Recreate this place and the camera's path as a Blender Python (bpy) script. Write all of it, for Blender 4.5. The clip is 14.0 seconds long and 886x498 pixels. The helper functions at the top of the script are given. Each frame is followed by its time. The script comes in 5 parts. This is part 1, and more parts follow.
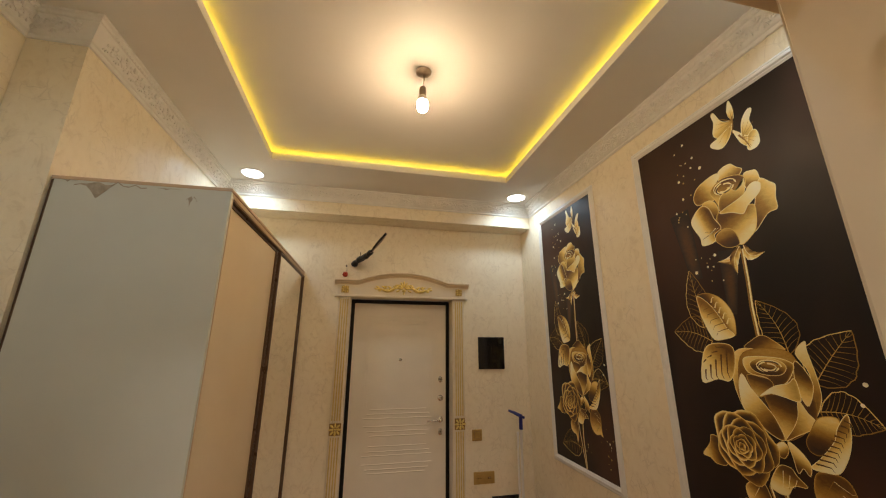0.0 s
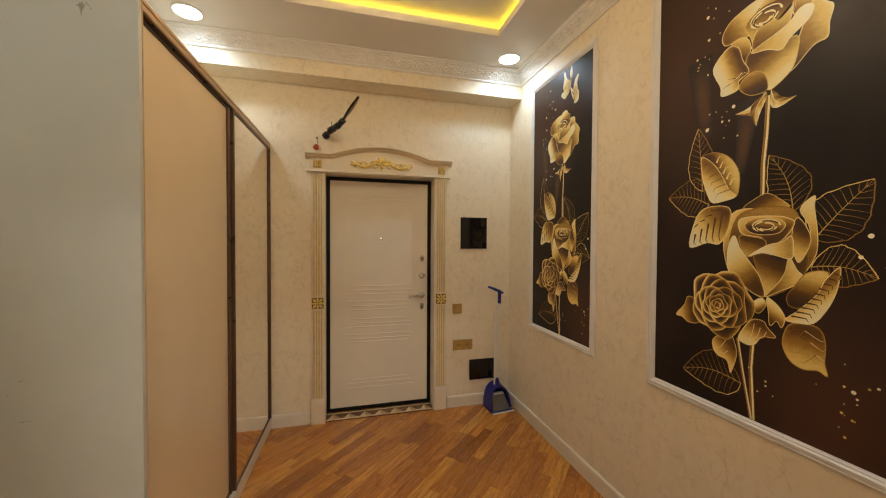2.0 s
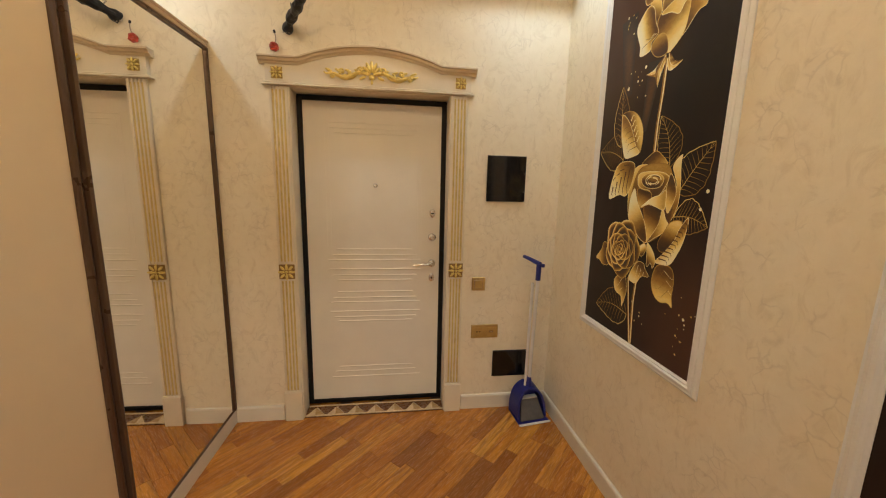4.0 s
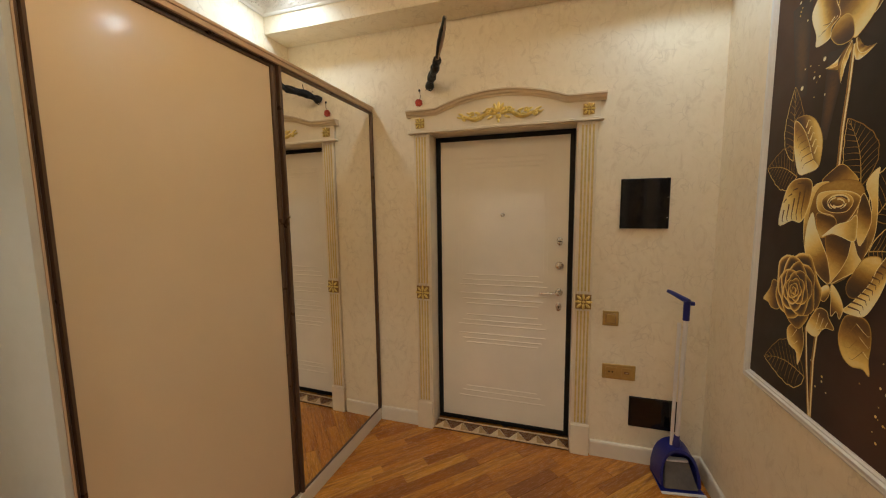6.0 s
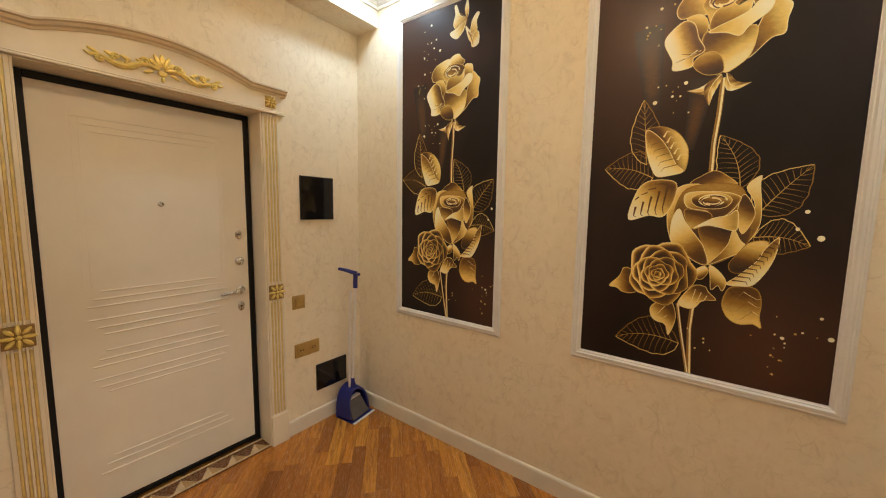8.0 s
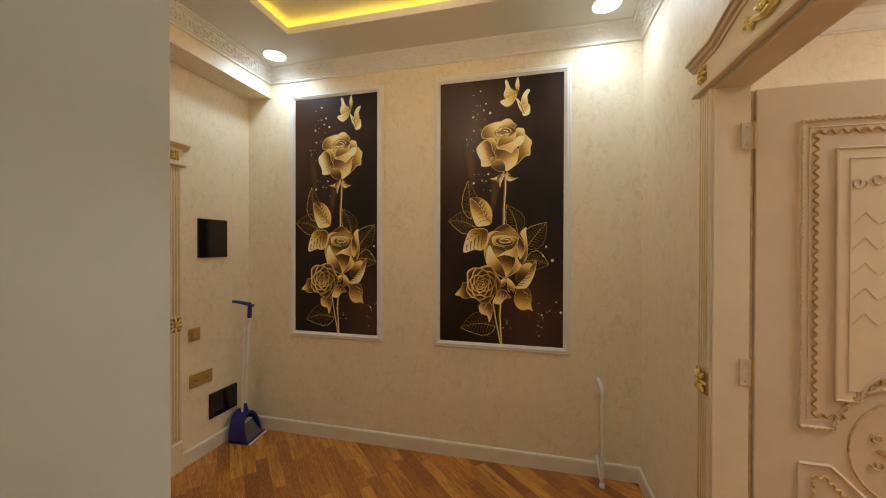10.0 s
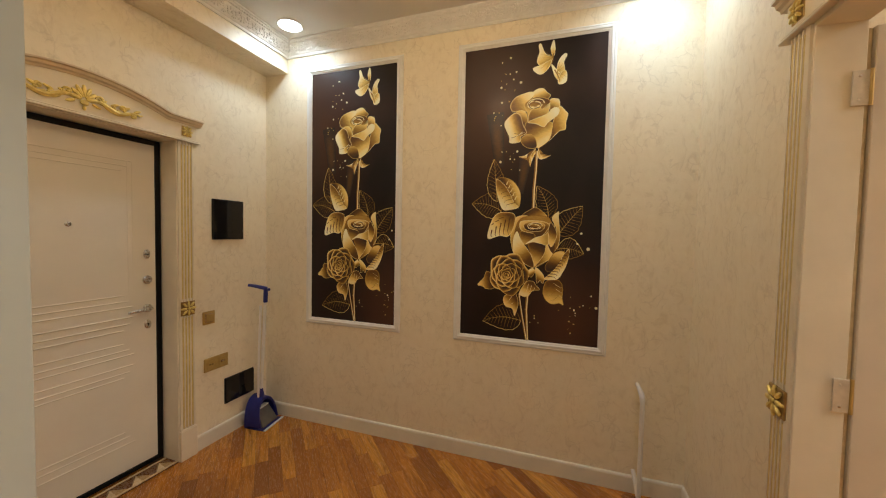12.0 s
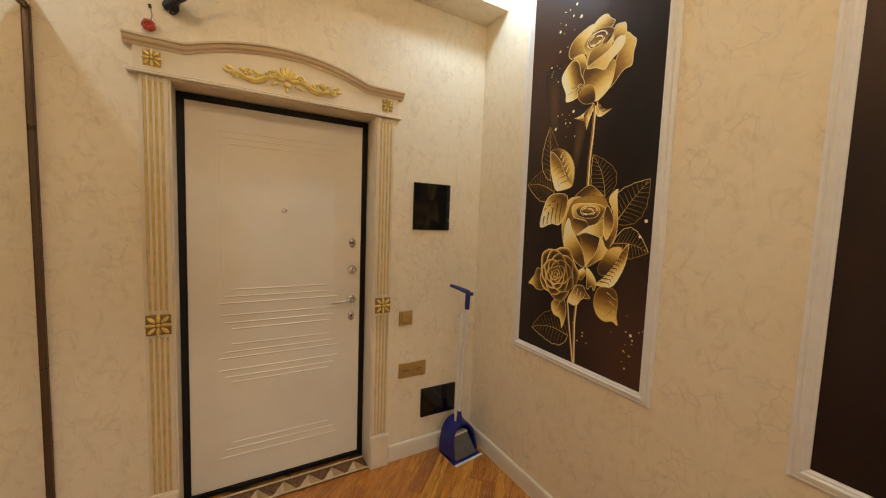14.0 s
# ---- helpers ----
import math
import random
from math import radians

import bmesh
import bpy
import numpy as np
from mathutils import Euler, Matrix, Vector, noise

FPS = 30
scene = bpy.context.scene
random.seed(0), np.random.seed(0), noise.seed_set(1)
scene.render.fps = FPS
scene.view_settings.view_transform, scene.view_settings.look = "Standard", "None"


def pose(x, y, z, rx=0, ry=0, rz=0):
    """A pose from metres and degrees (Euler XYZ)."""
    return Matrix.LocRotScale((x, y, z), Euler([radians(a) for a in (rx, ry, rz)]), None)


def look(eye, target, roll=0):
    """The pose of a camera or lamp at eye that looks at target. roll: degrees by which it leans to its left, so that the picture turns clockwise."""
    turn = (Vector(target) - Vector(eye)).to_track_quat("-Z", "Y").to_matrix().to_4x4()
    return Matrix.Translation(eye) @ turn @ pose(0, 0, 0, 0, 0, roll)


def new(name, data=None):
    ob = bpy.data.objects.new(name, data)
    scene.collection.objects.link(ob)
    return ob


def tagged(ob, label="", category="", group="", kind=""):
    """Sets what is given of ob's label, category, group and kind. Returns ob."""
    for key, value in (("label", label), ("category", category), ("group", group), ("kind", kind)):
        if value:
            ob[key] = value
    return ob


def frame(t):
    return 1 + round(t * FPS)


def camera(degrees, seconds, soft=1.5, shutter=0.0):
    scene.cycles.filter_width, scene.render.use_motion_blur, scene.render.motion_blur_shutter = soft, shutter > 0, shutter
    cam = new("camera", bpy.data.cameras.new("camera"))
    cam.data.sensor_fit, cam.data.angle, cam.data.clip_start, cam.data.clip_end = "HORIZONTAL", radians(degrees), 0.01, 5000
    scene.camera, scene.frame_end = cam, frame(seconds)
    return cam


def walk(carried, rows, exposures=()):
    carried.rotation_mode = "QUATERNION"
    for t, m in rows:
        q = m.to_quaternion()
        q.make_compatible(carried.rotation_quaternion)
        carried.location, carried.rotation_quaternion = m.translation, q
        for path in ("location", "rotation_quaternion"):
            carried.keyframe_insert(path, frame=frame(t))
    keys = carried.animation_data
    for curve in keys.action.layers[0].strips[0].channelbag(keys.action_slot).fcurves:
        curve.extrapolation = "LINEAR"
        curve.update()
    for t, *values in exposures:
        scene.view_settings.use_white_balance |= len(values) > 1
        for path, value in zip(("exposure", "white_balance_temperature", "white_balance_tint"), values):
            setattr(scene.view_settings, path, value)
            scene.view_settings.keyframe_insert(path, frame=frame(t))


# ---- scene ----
cam = camera(101.9, 14.0, soft=1.1)
PATH = [
    (0, (-0.034, -0.091, 1.667), (0.381, 1.794, 2.19), 0.1),
    (0.5, (-0.019, -0.074, 1.65), (0.409, 1.84, 2.041), 0.3),
    (1, (-0.02, -0.062, 1.627), (0.445, 1.868, 1.869), 0.2),
    (1.5, (0.014, -0.036, 1.577), (0.474, 1.908, 1.686), 0.2),
    (2, (0.039, 0.101, 1.529), (0.552, 2.034, 1.487), 0.3),
    (2.2, (0.066, 0.208, 1.527), (0.637, 2.121, 1.417), 0.3),
    (4.3, (0.533, 0.99, 1.554), (0.619, 2.959, 1.213), 1.3),
    (4.5, (0.584, 0.982, 1.574), (0.382, 2.95, 1.28), -0.7),
    (5, (0.701, 0.904, 1.563), (0.043, 2.781, 1.36), -0.2),
    (5.5, (0.728, 0.875, 1.574), (0.097, 2.768, 1.44), -0.4),
    (6, (0.666, 0.902, 1.583), (0.082, 2.803, 1.369), -0.7),
    (6.5, (0.423, 1.019, 1.509), (0.289, 3.011, 1.398), 0.4),
    (7, (0.135, 1.049, 1.529), (0.619, 2.978, 1.314), 2.4),
    (7.5, (-0.066, 1.011, 1.545), (0.995, 2.679, 1.236), 2.4),
    (8, (-0.3, 1.071, 1.533), (1.294, 2.262, 1.324), 0.9),
    (8.5, (-0.617, 0.954, 1.526), (1.125, 1.931, 1.416), 0.7),
    (9, (-0.825, 0.915, 1.548), (1.053, 1.59, 1.414), 1.1),
    (9.2, (-0.908, 0.955, 1.548), (1.022, 1.448, 1.368), 0.3),
    (11.3, (-1.112, 0.768, 1.553), (0.788, 1.369, 1.723), 0.5),
    (11.5, (-1.065, 0.782, 1.529), (0.832, 1.416, 1.562), 0.1),
    (12, (-0.837, 0.893, 1.529), (1.056, 1.535, 1.449), 1.1),
    (12.5, (-0.568, 0.97, 1.52), (1.274, 1.73, 1.351), 0.9),
    (13, (-0.302, 0.926, 1.538), (1.366, 2.02, 1.392), -0.2),
    (13.5, (-0.064, 1.03, 1.484), (1.362, 2.431, 1.419), 1.0),
    (14, (0.115, 1.24, 1.523), (1.102, 2.973, 1.367), 2.1),
]
EXPOSURE = ((0.0, 0.6), (0.5, 0.63), (1.0, 0.7), (1.5, 0.73), (2.0, 0.9), (4.3, 1.21), (5.0, 1.16), (5.5, 0.83), (6.0, 0.83), (6.5, 1.03), (7.0, 1.13), (8.0, 1.21), (9.0, 0.96), (11.3, 0.62), (11.5, 0.68), (12.0, 0.91), (12.5, 1.04), (14.0, 1.11))
walk(cam, [(t, look(eye, target, roll)) for t, eye, target, roll in PATH], EXPOSURE)

# ---- world ----
world = bpy.data.worlds.new("world")
scene.world = world
world.use_nodes = True
world.node_tree.nodes["Background"].inputs[0].default_value = (0.6, 0.7, 0.9, 1)
world.node_tree.nodes["Background"].inputs[1].default_value = 0.03

# light given off by the hall's lamps and by one added in the next room
BULB_GLOW, SPOT_WATTS, STRIP_GLOW = 214.0, 2.05, 3.2
SPOT_TINT, ROOM_GLOW, ROOM_TINT = (0.66, 0.84, 1.0), 24.5, (1.0, 0.93, 0.85)

# ---- plan, in metres ----
EAST, WEST, NICHE = 1.535, -1.25, -1.47          # wall faces along x
NORTH, BEAM, SOUTH, PIER = 3.26, 3.04, 0.200, 1.47  # wall faces along y
CEIL, BEAM_Z, UPPER = 3.014, 2.795, 3.104
FRONT, DOOR_SPLIT = -0.602, 2.332              # wardrobe front along x, meeting of its doors along y
COVE = (-0.765, 1.097, 0.70, 2.540)
DOOR_C, DOOR_W, DOOR_H = 0.326, 0.954, 2.102
IN_C, IN_W, IN_H = 0.012, 1.08, 2.185


# ---- materials ----
def rgb(c):
    return (c[0], c[1], c[2], 1.0)


class Mat:
    """A small wrapper round a node material with one principled shader."""

    def __init__(self, name, base=(0.8, 0.8, 0.8), rough=0.5, metal=0.0, **more):
        self.m = bpy.data.materials.new(name)
        self.m.use_nodes = True
        self.t = self.m.node_tree
        self.p = self.t.nodes["Principled BSDF"]
        self.p.inputs["Base Color"].default_value = rgb(base)
        self.p.inputs["Roughness"].default_value = rough
        self.p.inputs["Metallic"].default_value = metal
        for k, v in more.items():
            self.p.inputs[k.replace("_", " ")].default_value = v

    def node(self, kind, **values):
        n = self.t.nodes.new(kind)
        for k, v in values.items():
            n.inputs[k.replace("_", " ")].default_value = v
        return n

    def link(self, a, b):
        self.t.links.new(a, b)

    def coords(self, scale=(1, 1, 1), which="Object"):
        c = self.t.nodes.new("ShaderNodeTexCoord")
        m = self.node("ShaderNodeMapping", Scale=scale)
        self.link(c.outputs[which], m.inputs["Vector"])
        return m.outputs["Vector"]

    def world_coords(self, scale=(1, 1, 1)):
        g = self.t.nodes.new("ShaderNodeNewGeometry")
        m = self.node("ShaderNodeMapping", Scale=scale)
        self.link(g.outputs["Position"], m.inputs["Vector"])
        return m.outputs["Vector"]

    def noise(self, vec, scale, detail=4.0, rough=0.55, distort=0.0):
        n = self.node("ShaderNodeTexNoise", Scale=scale, Detail=detail, Roughness=rough, Distortion=distort)
        self.link(vec, n.inputs["Vector"])
        return n.outputs["Fac"]

    def ramp(self, fac, stops):
        r = self.t.nodes.new("ShaderNodeValToRGB")
        e = r.color_ramp.elements
        while len(e) < len(stops):
            e.new(0.5)
        for i, (pos, c) in enumerate(stops):
            e[i].position = pos
            e[i].color = rgb(c) if not isinstance(c, float) else (c, c, c, 1)
        self.link(fac, r.inputs["Fac"])
        return r.outputs["Color"]

    def mix(self, fac, a, b, mode="MIX"):
        n = self.t.nodes.new("ShaderNodeMix")
        n.data_type, n.blend_type = "RGBA", mode
        for src, sock in ((fac, n.inputs[0]), (a, n.inputs[6]), (b, n.inputs[7])):
            if isinstance(src, (int, float)):
                sock.default_value = src
            elif isinstance(src, tuple):
                sock.default_value = rgb(src)
            else:
                self.link(src, sock)
        return n.outputs[2]

    def color(self, sock):
        self.link(sock, self.p.inputs["Base Color"])
        return self

    def roughness(self, sock):
        self.link(sock, self.p.inputs["Roughness"])
        return self

    def bump(self, fac, strength=0.2, distance=0.002):
        b = self.node("ShaderNodeBump", Strength=strength, Distance=distance)
        self.link(fac, b.inputs["Height"])
        self.link(b.outputs["Normal"], self.p.inputs["Normal"])
        return self


def plain(name, base, rough=0.5, metal=0.0, vary=0.06, scale=9.0, bump=0.08, **more):
    """Paint, plastic or metal with faint blotches and fine relief."""
    k = Mat(name, base, rough, metal, **more)
    v = k.world_coords()
    n = k.noise(v, scale, 5)
    lo = tuple(max(0, c * (1 - vary)) for c in base)
    hi = tuple(min(1, c * (1 + vary)) for c in base)
    k.color(k.ramp(n, [(0.3, lo), (0.7, hi)]))
    r = k.noise(v, scale * 3, 3)
    k.roughness(k.ramp(r, [(0.3, max(0.02, rough - 0.06)), (0.7, min(1.0, rough + 0.06))]))
    if bump:
        k.bump(k.noise(v, 160, 3), bump, 0.001)
    return k.m


def make_plaster():
    k = Mat("veined_plaster", rough=0.42)
    v = k.world_coords()
    big = k.noise(v, 1.7, 5)
    fine = k.noise(v, 22, 6, 0.65)
    base = k.ramp(big, [(0.25, (0.84, 0.735, 0.535)), (0.75, (0.89, 0.80, 0.61))])
    base = k.mix(0.22, base, k.ramp(fine, [(0.3, (0.70, 0.60, 0.45)), (0.7, (0.92, 0.84, 0.70))]))
    # cloudy trowel patches
    patch = k.noise(k.world_coords((1, 1, 0.7)), 13, 6, 0.68, 1.6)
    base = k.mix(k.ramp(patch, [(0.52, 0.0), (0.66, 0.34)]), base, (0.60, 0.49, 0.32))
    # thin wandering veins
    warp = k.node("ShaderNodeTexNoise", Scale=6.0, Detail=5.0)
    k.link(v, warp.inputs["Vector"])
    bent = k.mix(0.16, v, warp.outputs["Color"])
    vor = k.t.nodes.new("ShaderNodeTexVoronoi")
    vor.feature = "DISTANCE_TO_EDGE"
    vor.inputs["Scale"].default_value = 17.0
    k.link(bent, vor.inputs["Vector"])
    line = k.ramp(vor.outputs["Distance"], [(0.0, 1.0), (0.06, 0.0)])
    some = k.ramp(k.noise(v, 8.0, 3), [(0.50, 0.0), (0.60, 1.0)])
    mask = k.mix(1.0, line, some, "MULTIPLY")
    k.color(k.mix(k.mix(1.0, mask, (0.23, 0.23, 0.23), "MULTIPLY"), base, (0.38, 0.29, 0.19)))
    streak = k.noise(k.world_coords((14, 14, 3)), 1.0, 5, 0.6, 1.5)
    k.roughness(k.ramp(streak, [(0.35, 0.42), (0.65, 0.66)]))
    k.bump(k.mix(0.45, streak, fine), 0.46, 0.005)
    return k.m


def make_wood():
    k = Mat("parquet_wood", rough=0.3)
    o = k.t.nodes.new("ShaderNodeObjectInfo")
    v = k.coords()
    shift = k.node("ShaderNodeVectorMath")
    shift.operation = "ADD"
    comb = k.t.nodes.new("ShaderNodeCombineXYZ")
    mul = k.node("ShaderNodeMath")
    mul.operation = "MULTIPLY"
    mul.inputs[1].default_value = 37.0
    k.link(o.outputs["Random"], mul.inputs[0])
    k.link(mul.outputs[0], comb.inputs["X"])
    k.link(mul.outputs[0], comb.inputs["Z"])
    k.link(v, shift.inputs[0])
    k.link(comb.outputs[0], shift.inputs[1])
    st = k.node("ShaderNodeMapping", Scale=(1.6, 17, 10))
    k.link(shift.outputs[0], st.inputs["Vector"])
    grain = k.noise(st.outputs["Vector"], 2.2, 6, 0.6, 0.9)
    fine = k.noise(st.outputs["Vector"], 14, 4, 0.7)
    tone = k.ramp(o.outputs["Random"], [(0.0, (0.22, 0.062, 0.009)), (0.2, (0.43, 0.145, 0.018)), (0.65, (0.63, 0.235, 0.027)), (1.0, (0.80, 0.375, 0.055))])
    c = k.mix(k.ramp(grain, [(0.40, 0.0), (0.72, 0.90)]), tone, (0.19, 0.058, 0.013))
    c = k.mix(0.25, c, k.ramp(fine, [(0.3, (0.30, 0.115, 0.027)), (0.7, (0.62, 0.30, 0.09))]))
    k.color(c)
    k.roughness(k.ramp(fine, [(0.2, 0.20), (0.8, 0.32)]))
    k.p.inputs["Coat Weight"].default_value = 0.28
    k.p.inputs["Coat Roughness"].default_value = 0.18
    k.bump(grain, 0.08, 0.001)
    return k.m


def make_canvas():
    """Printed mural ground: near black, with two soft brown clouds of its own."""
    k = Mat("mural_print", rough=0.42, Specular_IOR_Level=0.3)
    v = k.coords()
    n = k.noise(k.coords((1.6, 1, 1.05)), 1.5, 2, 0.4, 0.3)
    c = k.ramp(n, [(0.34, (0.010, 0.0065, 0.0055)), (0.52, (0.019, 0.011, 0.009)), (0.70, (0.042, 0.021, 0.015))])
    for scale, spot_at, reach in (((1.3, 0.0, 0.8), (0.20, 0.0, 1.22), 0.62), ((1.2, 0.0, 0.9), (0.90, 0.0, 0.14), 0.42)):
        d = k.t.nodes.new("ShaderNodeVectorMath")
        d.operation = "DISTANCE"
        k.link(k.coords(scale), d.inputs[0])
        d.inputs[1].default_value = spot_at
        c = k.mix(k.ramp(d.outputs["Value"], [(0.0, 0.85), (reach * 0.5, 0.42), (reach, 0.0)]), c, (0.085, 0.036, 0.020))
    k.color(c)
    k.roughness(k.ramp(k.noise(v, 6, 3), [(0.3, 0.36), (0.7, 0.48)]))
    k.bump(k.noise(v, 300, 2), 0.06, 0.0006)
    return k.m


def make_gold_print():
    """Printed gold: the tone attribute runs from umber through gold to pale cream."""
    k = Mat("gold_print", rough=0.4)
    a = k.t.nodes.new("ShaderNodeAttribute")
    a.attribute_name = "tone"
    n = k.noise(k.coords((1, 1, 1.8)), 38, 6, 0.7, 0.8)
    m = k.node("ShaderNodeMath")
    m.operation = "MULTIPLY_ADD"
    m.inputs[1].default_value = 0.22
    m.inputs[2].default_value = -0.11
    k.link(n, m.inputs[0])
    s = k.node("ShaderNodeMath")
    s.operation = "ADD"
    k.link(a.outputs["Fac"], s.inputs[0])
    k.link(m.outputs[0], s.inputs[1])
    k.color(k.ramp(s.outputs[0], [(0.0, (0.014, 0.007, 0.005)), (0.10, (0.045, 0.019, 0.009)), (0.28, (0.14, 0.058, 0.009)), (0.48, (0.43, 0.235, 0.034)), (0.68, (0.86, 0.63, 0.17)), (0.84, (0.96, 0.83, 0.40)), (1.0, (1.0, 0.95, 0.68))]))
    return k.m


def make_laminate():
    k = Mat("grey_laminate", rough=0.38)
    v = k.world_coords()
    k.color(k.ramp(k.noise(v, 2.2, 5), [(0.3, (0.55, 0.56, 0.50)), (0.7, (0.61, 0.615, 0.55))]))
    k.roughness(k.ramp(k.noise(v, 26, 4), [(0.3, 0.32), (0.7, 0.46)]))
    k.bump(k.noise(v, 120, 3), 0.05, 0.001)
    return k.m


def glow(name, color, strength):
    k = Mat(name, color, 0.4)
    k.p.inputs["Emission Color"].default_value = rgb(color)
    k.p.inputs["Emission Strength"].default_value = strength
    return k.m


PLASTER = make_plaster()
WOOD = make_wood()
CANVAS = make_canvas()
PRINT = make_gold_print()
LAMINATE = make_laminate()
CEILING = plain("ceiling_paint", (0.78, 0.75, 0.69), 0.6, vary=0.03, scale=2.0)
WHITE = plain("white_moulding", (0.80, 0.78, 0.73), 0.42, vary=0.04, scale=14)
TRIM = plain("cream_lacquer", (0.76, 0.70, 0.58), 0.36, vary=0.05, scale=6)
CASING = plain("cream_casing", (0.78, 0.69, 0.53), 0.38, vary=0.05, scale=7)
BASEWHITE = plain("baseboard_paint", (0.77, 0.71, 0.59), 0.38, vary=0.05, scale=6)
DOORWHITE = plain("white_door_film", (0.81, 0.75, 0.635), 0.34, vary=0.03, scale=4)
INNERDOOR = plain("cream_door_paint", (0.70, 0.60, 0.47), 0.4, vary=0.05, scale=5)
ANTIQUE = plain("antique_gold_ground", (0.33, 0.205, 0.065), 0.45, 0.3, vary=0.25, scale=40)
GOLD = plain("gold_leaf", (0.86, 0.65, 0.21), 0.36, 0.4, vary=0.25, scale=40, bump=0.2)
FLUTE = plain("gold_paint", (0.68, 0.51, 0.19), 0.42, 0.1, vary=0.15, scale=25)
PALEGOLD = plain("pale_gold_paint", (0.62, 0.50, 0.30), 0.45, 0.25, vary=0.2, scale=30)
BRASS = plain("brushed_brass", (0.52, 0.35, 0.115), 0.38, 0.5, vary=0.08, scale=30)
BLACK = plain("black_seal", (0.008, 0.007, 0.006), 0.5, vary=0.2, Specular_IOR_Level=0.25)
GLOSSBLACK = plain("black_glass", (0.006, 0.006, 0.007), 0.08, vary=0.1, bump=0)
STEEL = plain("satin_nickel", (0.62, 0.60, 0.56), 0.26, 0.95, vary=0.05, scale=30)
BRONZE = plain("bronze_profile", (0.12, 0.072, 0.044), 0.32, 0.35, vary=0.04, scale=4, bump=0)
PEACH = plain("peach_gloss_panel", (0.80, 0.645, 0.435), 0.16, vary=0.03, scale=1.5, bump=0.02)
TRACK = plain("tan_edge_board", (0.60, 0.43, 0.28), 0.34, vary=0.06, scale=8)
MIRROR = Mat("mirror_glass", (0.93, 0.92, 0.88), 0.006, 1.0).m
BLUE = plain("blue_plastic", (0.012, 0.018, 0.17), 0.34, vary=0.12, scale=20)
GREYPLASTIC = plain("grey_rubber", (0.12, 0.11, 0.10), 0.6, vary=0.15, scale=30)
PIPEWHITE = plain("white_plastic", (0.80, 0.77, 0.72), 0.35, vary=0.04, scale=12)
CABLE = plain("grey_cable", (0.42, 0.33, 0.25), 0.5, vary=0.15, scale=60)
TAPE = plain("black_tape", (0.011, 0.010, 0.010), 0.5, vary=0.4, scale=50, bump=0.4)
RED = plain("red_cap_plastic", (0.42, 0.045, 0.02), 0.4, vary=0.3, scale=60)
UMBER = plain("umber_tile", (0.17, 0.075, 0.03), 0.28, vary=0.2, scale=30)
BEIGETILE = plain("beige_tile", (0.62, 0.47, 0.28), 0.28, vary=0.15, scale=30)
OCHRETILE = plain("ochre_tile", (0.42, 0.27, 0.12), 0.28, vary=0.15, scale=30)
SLAB = plain("subfloor", (0.14, 0.07, 0.03), 0.8)
SCUFF = plain("torn_film", (0.36, 0.31, 0.24), 0.6, vary=0.2, scale=60)
HINGE = plain("dull_nickel_plate", (0.64, 0.58, 0.48), 0.4, 0.3, vary=0.1, scale=40)
BULBGLASS = glow("lit_bulb", (1.0, 0.72, 0.45), BULB_GLOW)
DIFFUSER = glow("lit_diffuser", (0.90, 0.97, 1.0), 5.0)
STRIP = glow("lit_yellow_strip", (1.0, 0.73, 0.045), STRIP_GLOW)
ROOMLIGHT = glow("lit_unseen_lamp", ROOM_TINT, ROOM_GLOW)


# ---- mesh helpers ----
def box(bm, x0, x1, y0, y1, z0, z1, bevel=0.0, seg=1):
    vs = [bm.verts.new(p) for p in ((x0, y0, z0), (x1, y0, z0), (x1, y1, z0), (x0, y1, z0), (x0, y0, z1), (x1, y0, z1), (x1, y1, z1), (x0, y1, z1))]
    fs = [bm.faces.new([vs[i] for i in q]) for q in ((3, 2, 1, 0), (4, 5, 6, 7), (0, 1, 5, 4), (1, 2, 6, 5), (2, 3, 7, 6), (3, 0, 4, 7))]
    if bevel:
        es = list({e for f in fs for e in f.edges})
        bmesh.ops.bevel(bm, geom=es, offset=bevel, segments=seg, profile=0.5, affect="EDGES")


def made(fn, *a, **k):
    bm = bmesh.new()
    fn(bm, *a, **k)
    return bm


def tube(bm, pts, radius, sides=8, taper=None, flat=1.0):
    """A round bar along points; taper gives a factor for each point."""
    pts = [Vector(p) for p in pts]
    rings, up = [], Vector((0, 0, 1))
    for i, p in enumerate(pts):
        d = (pts[min(i + 1, len(pts) - 1)] - pts[max(i - 1, 0)]).normalized()
        side = d.cross(up)
        if side.length < 0.05:
            side = d.cross(Vector((0, 1, 0)))
        side.normalize()
        over = side.cross(d)
        r = radius * (taper[i] if taper else 1.0)
        rings.append([bm.verts.new(p + side * (r * math.cos(2 * math.pi * j / sides)) + over * (flat * r * math.sin(2 * math.pi * j / sides))) for j in range(sides)])
    for a, b in zip(rings, rings[1:]):
        for j in range(sides):
            bm.faces.new((a[j], a[(j + 1) % sides], b[(j + 1) % sides], b[j]))
    bm.faces.new(rings[0][::-1])
    bm.faces.new(rings[-1])


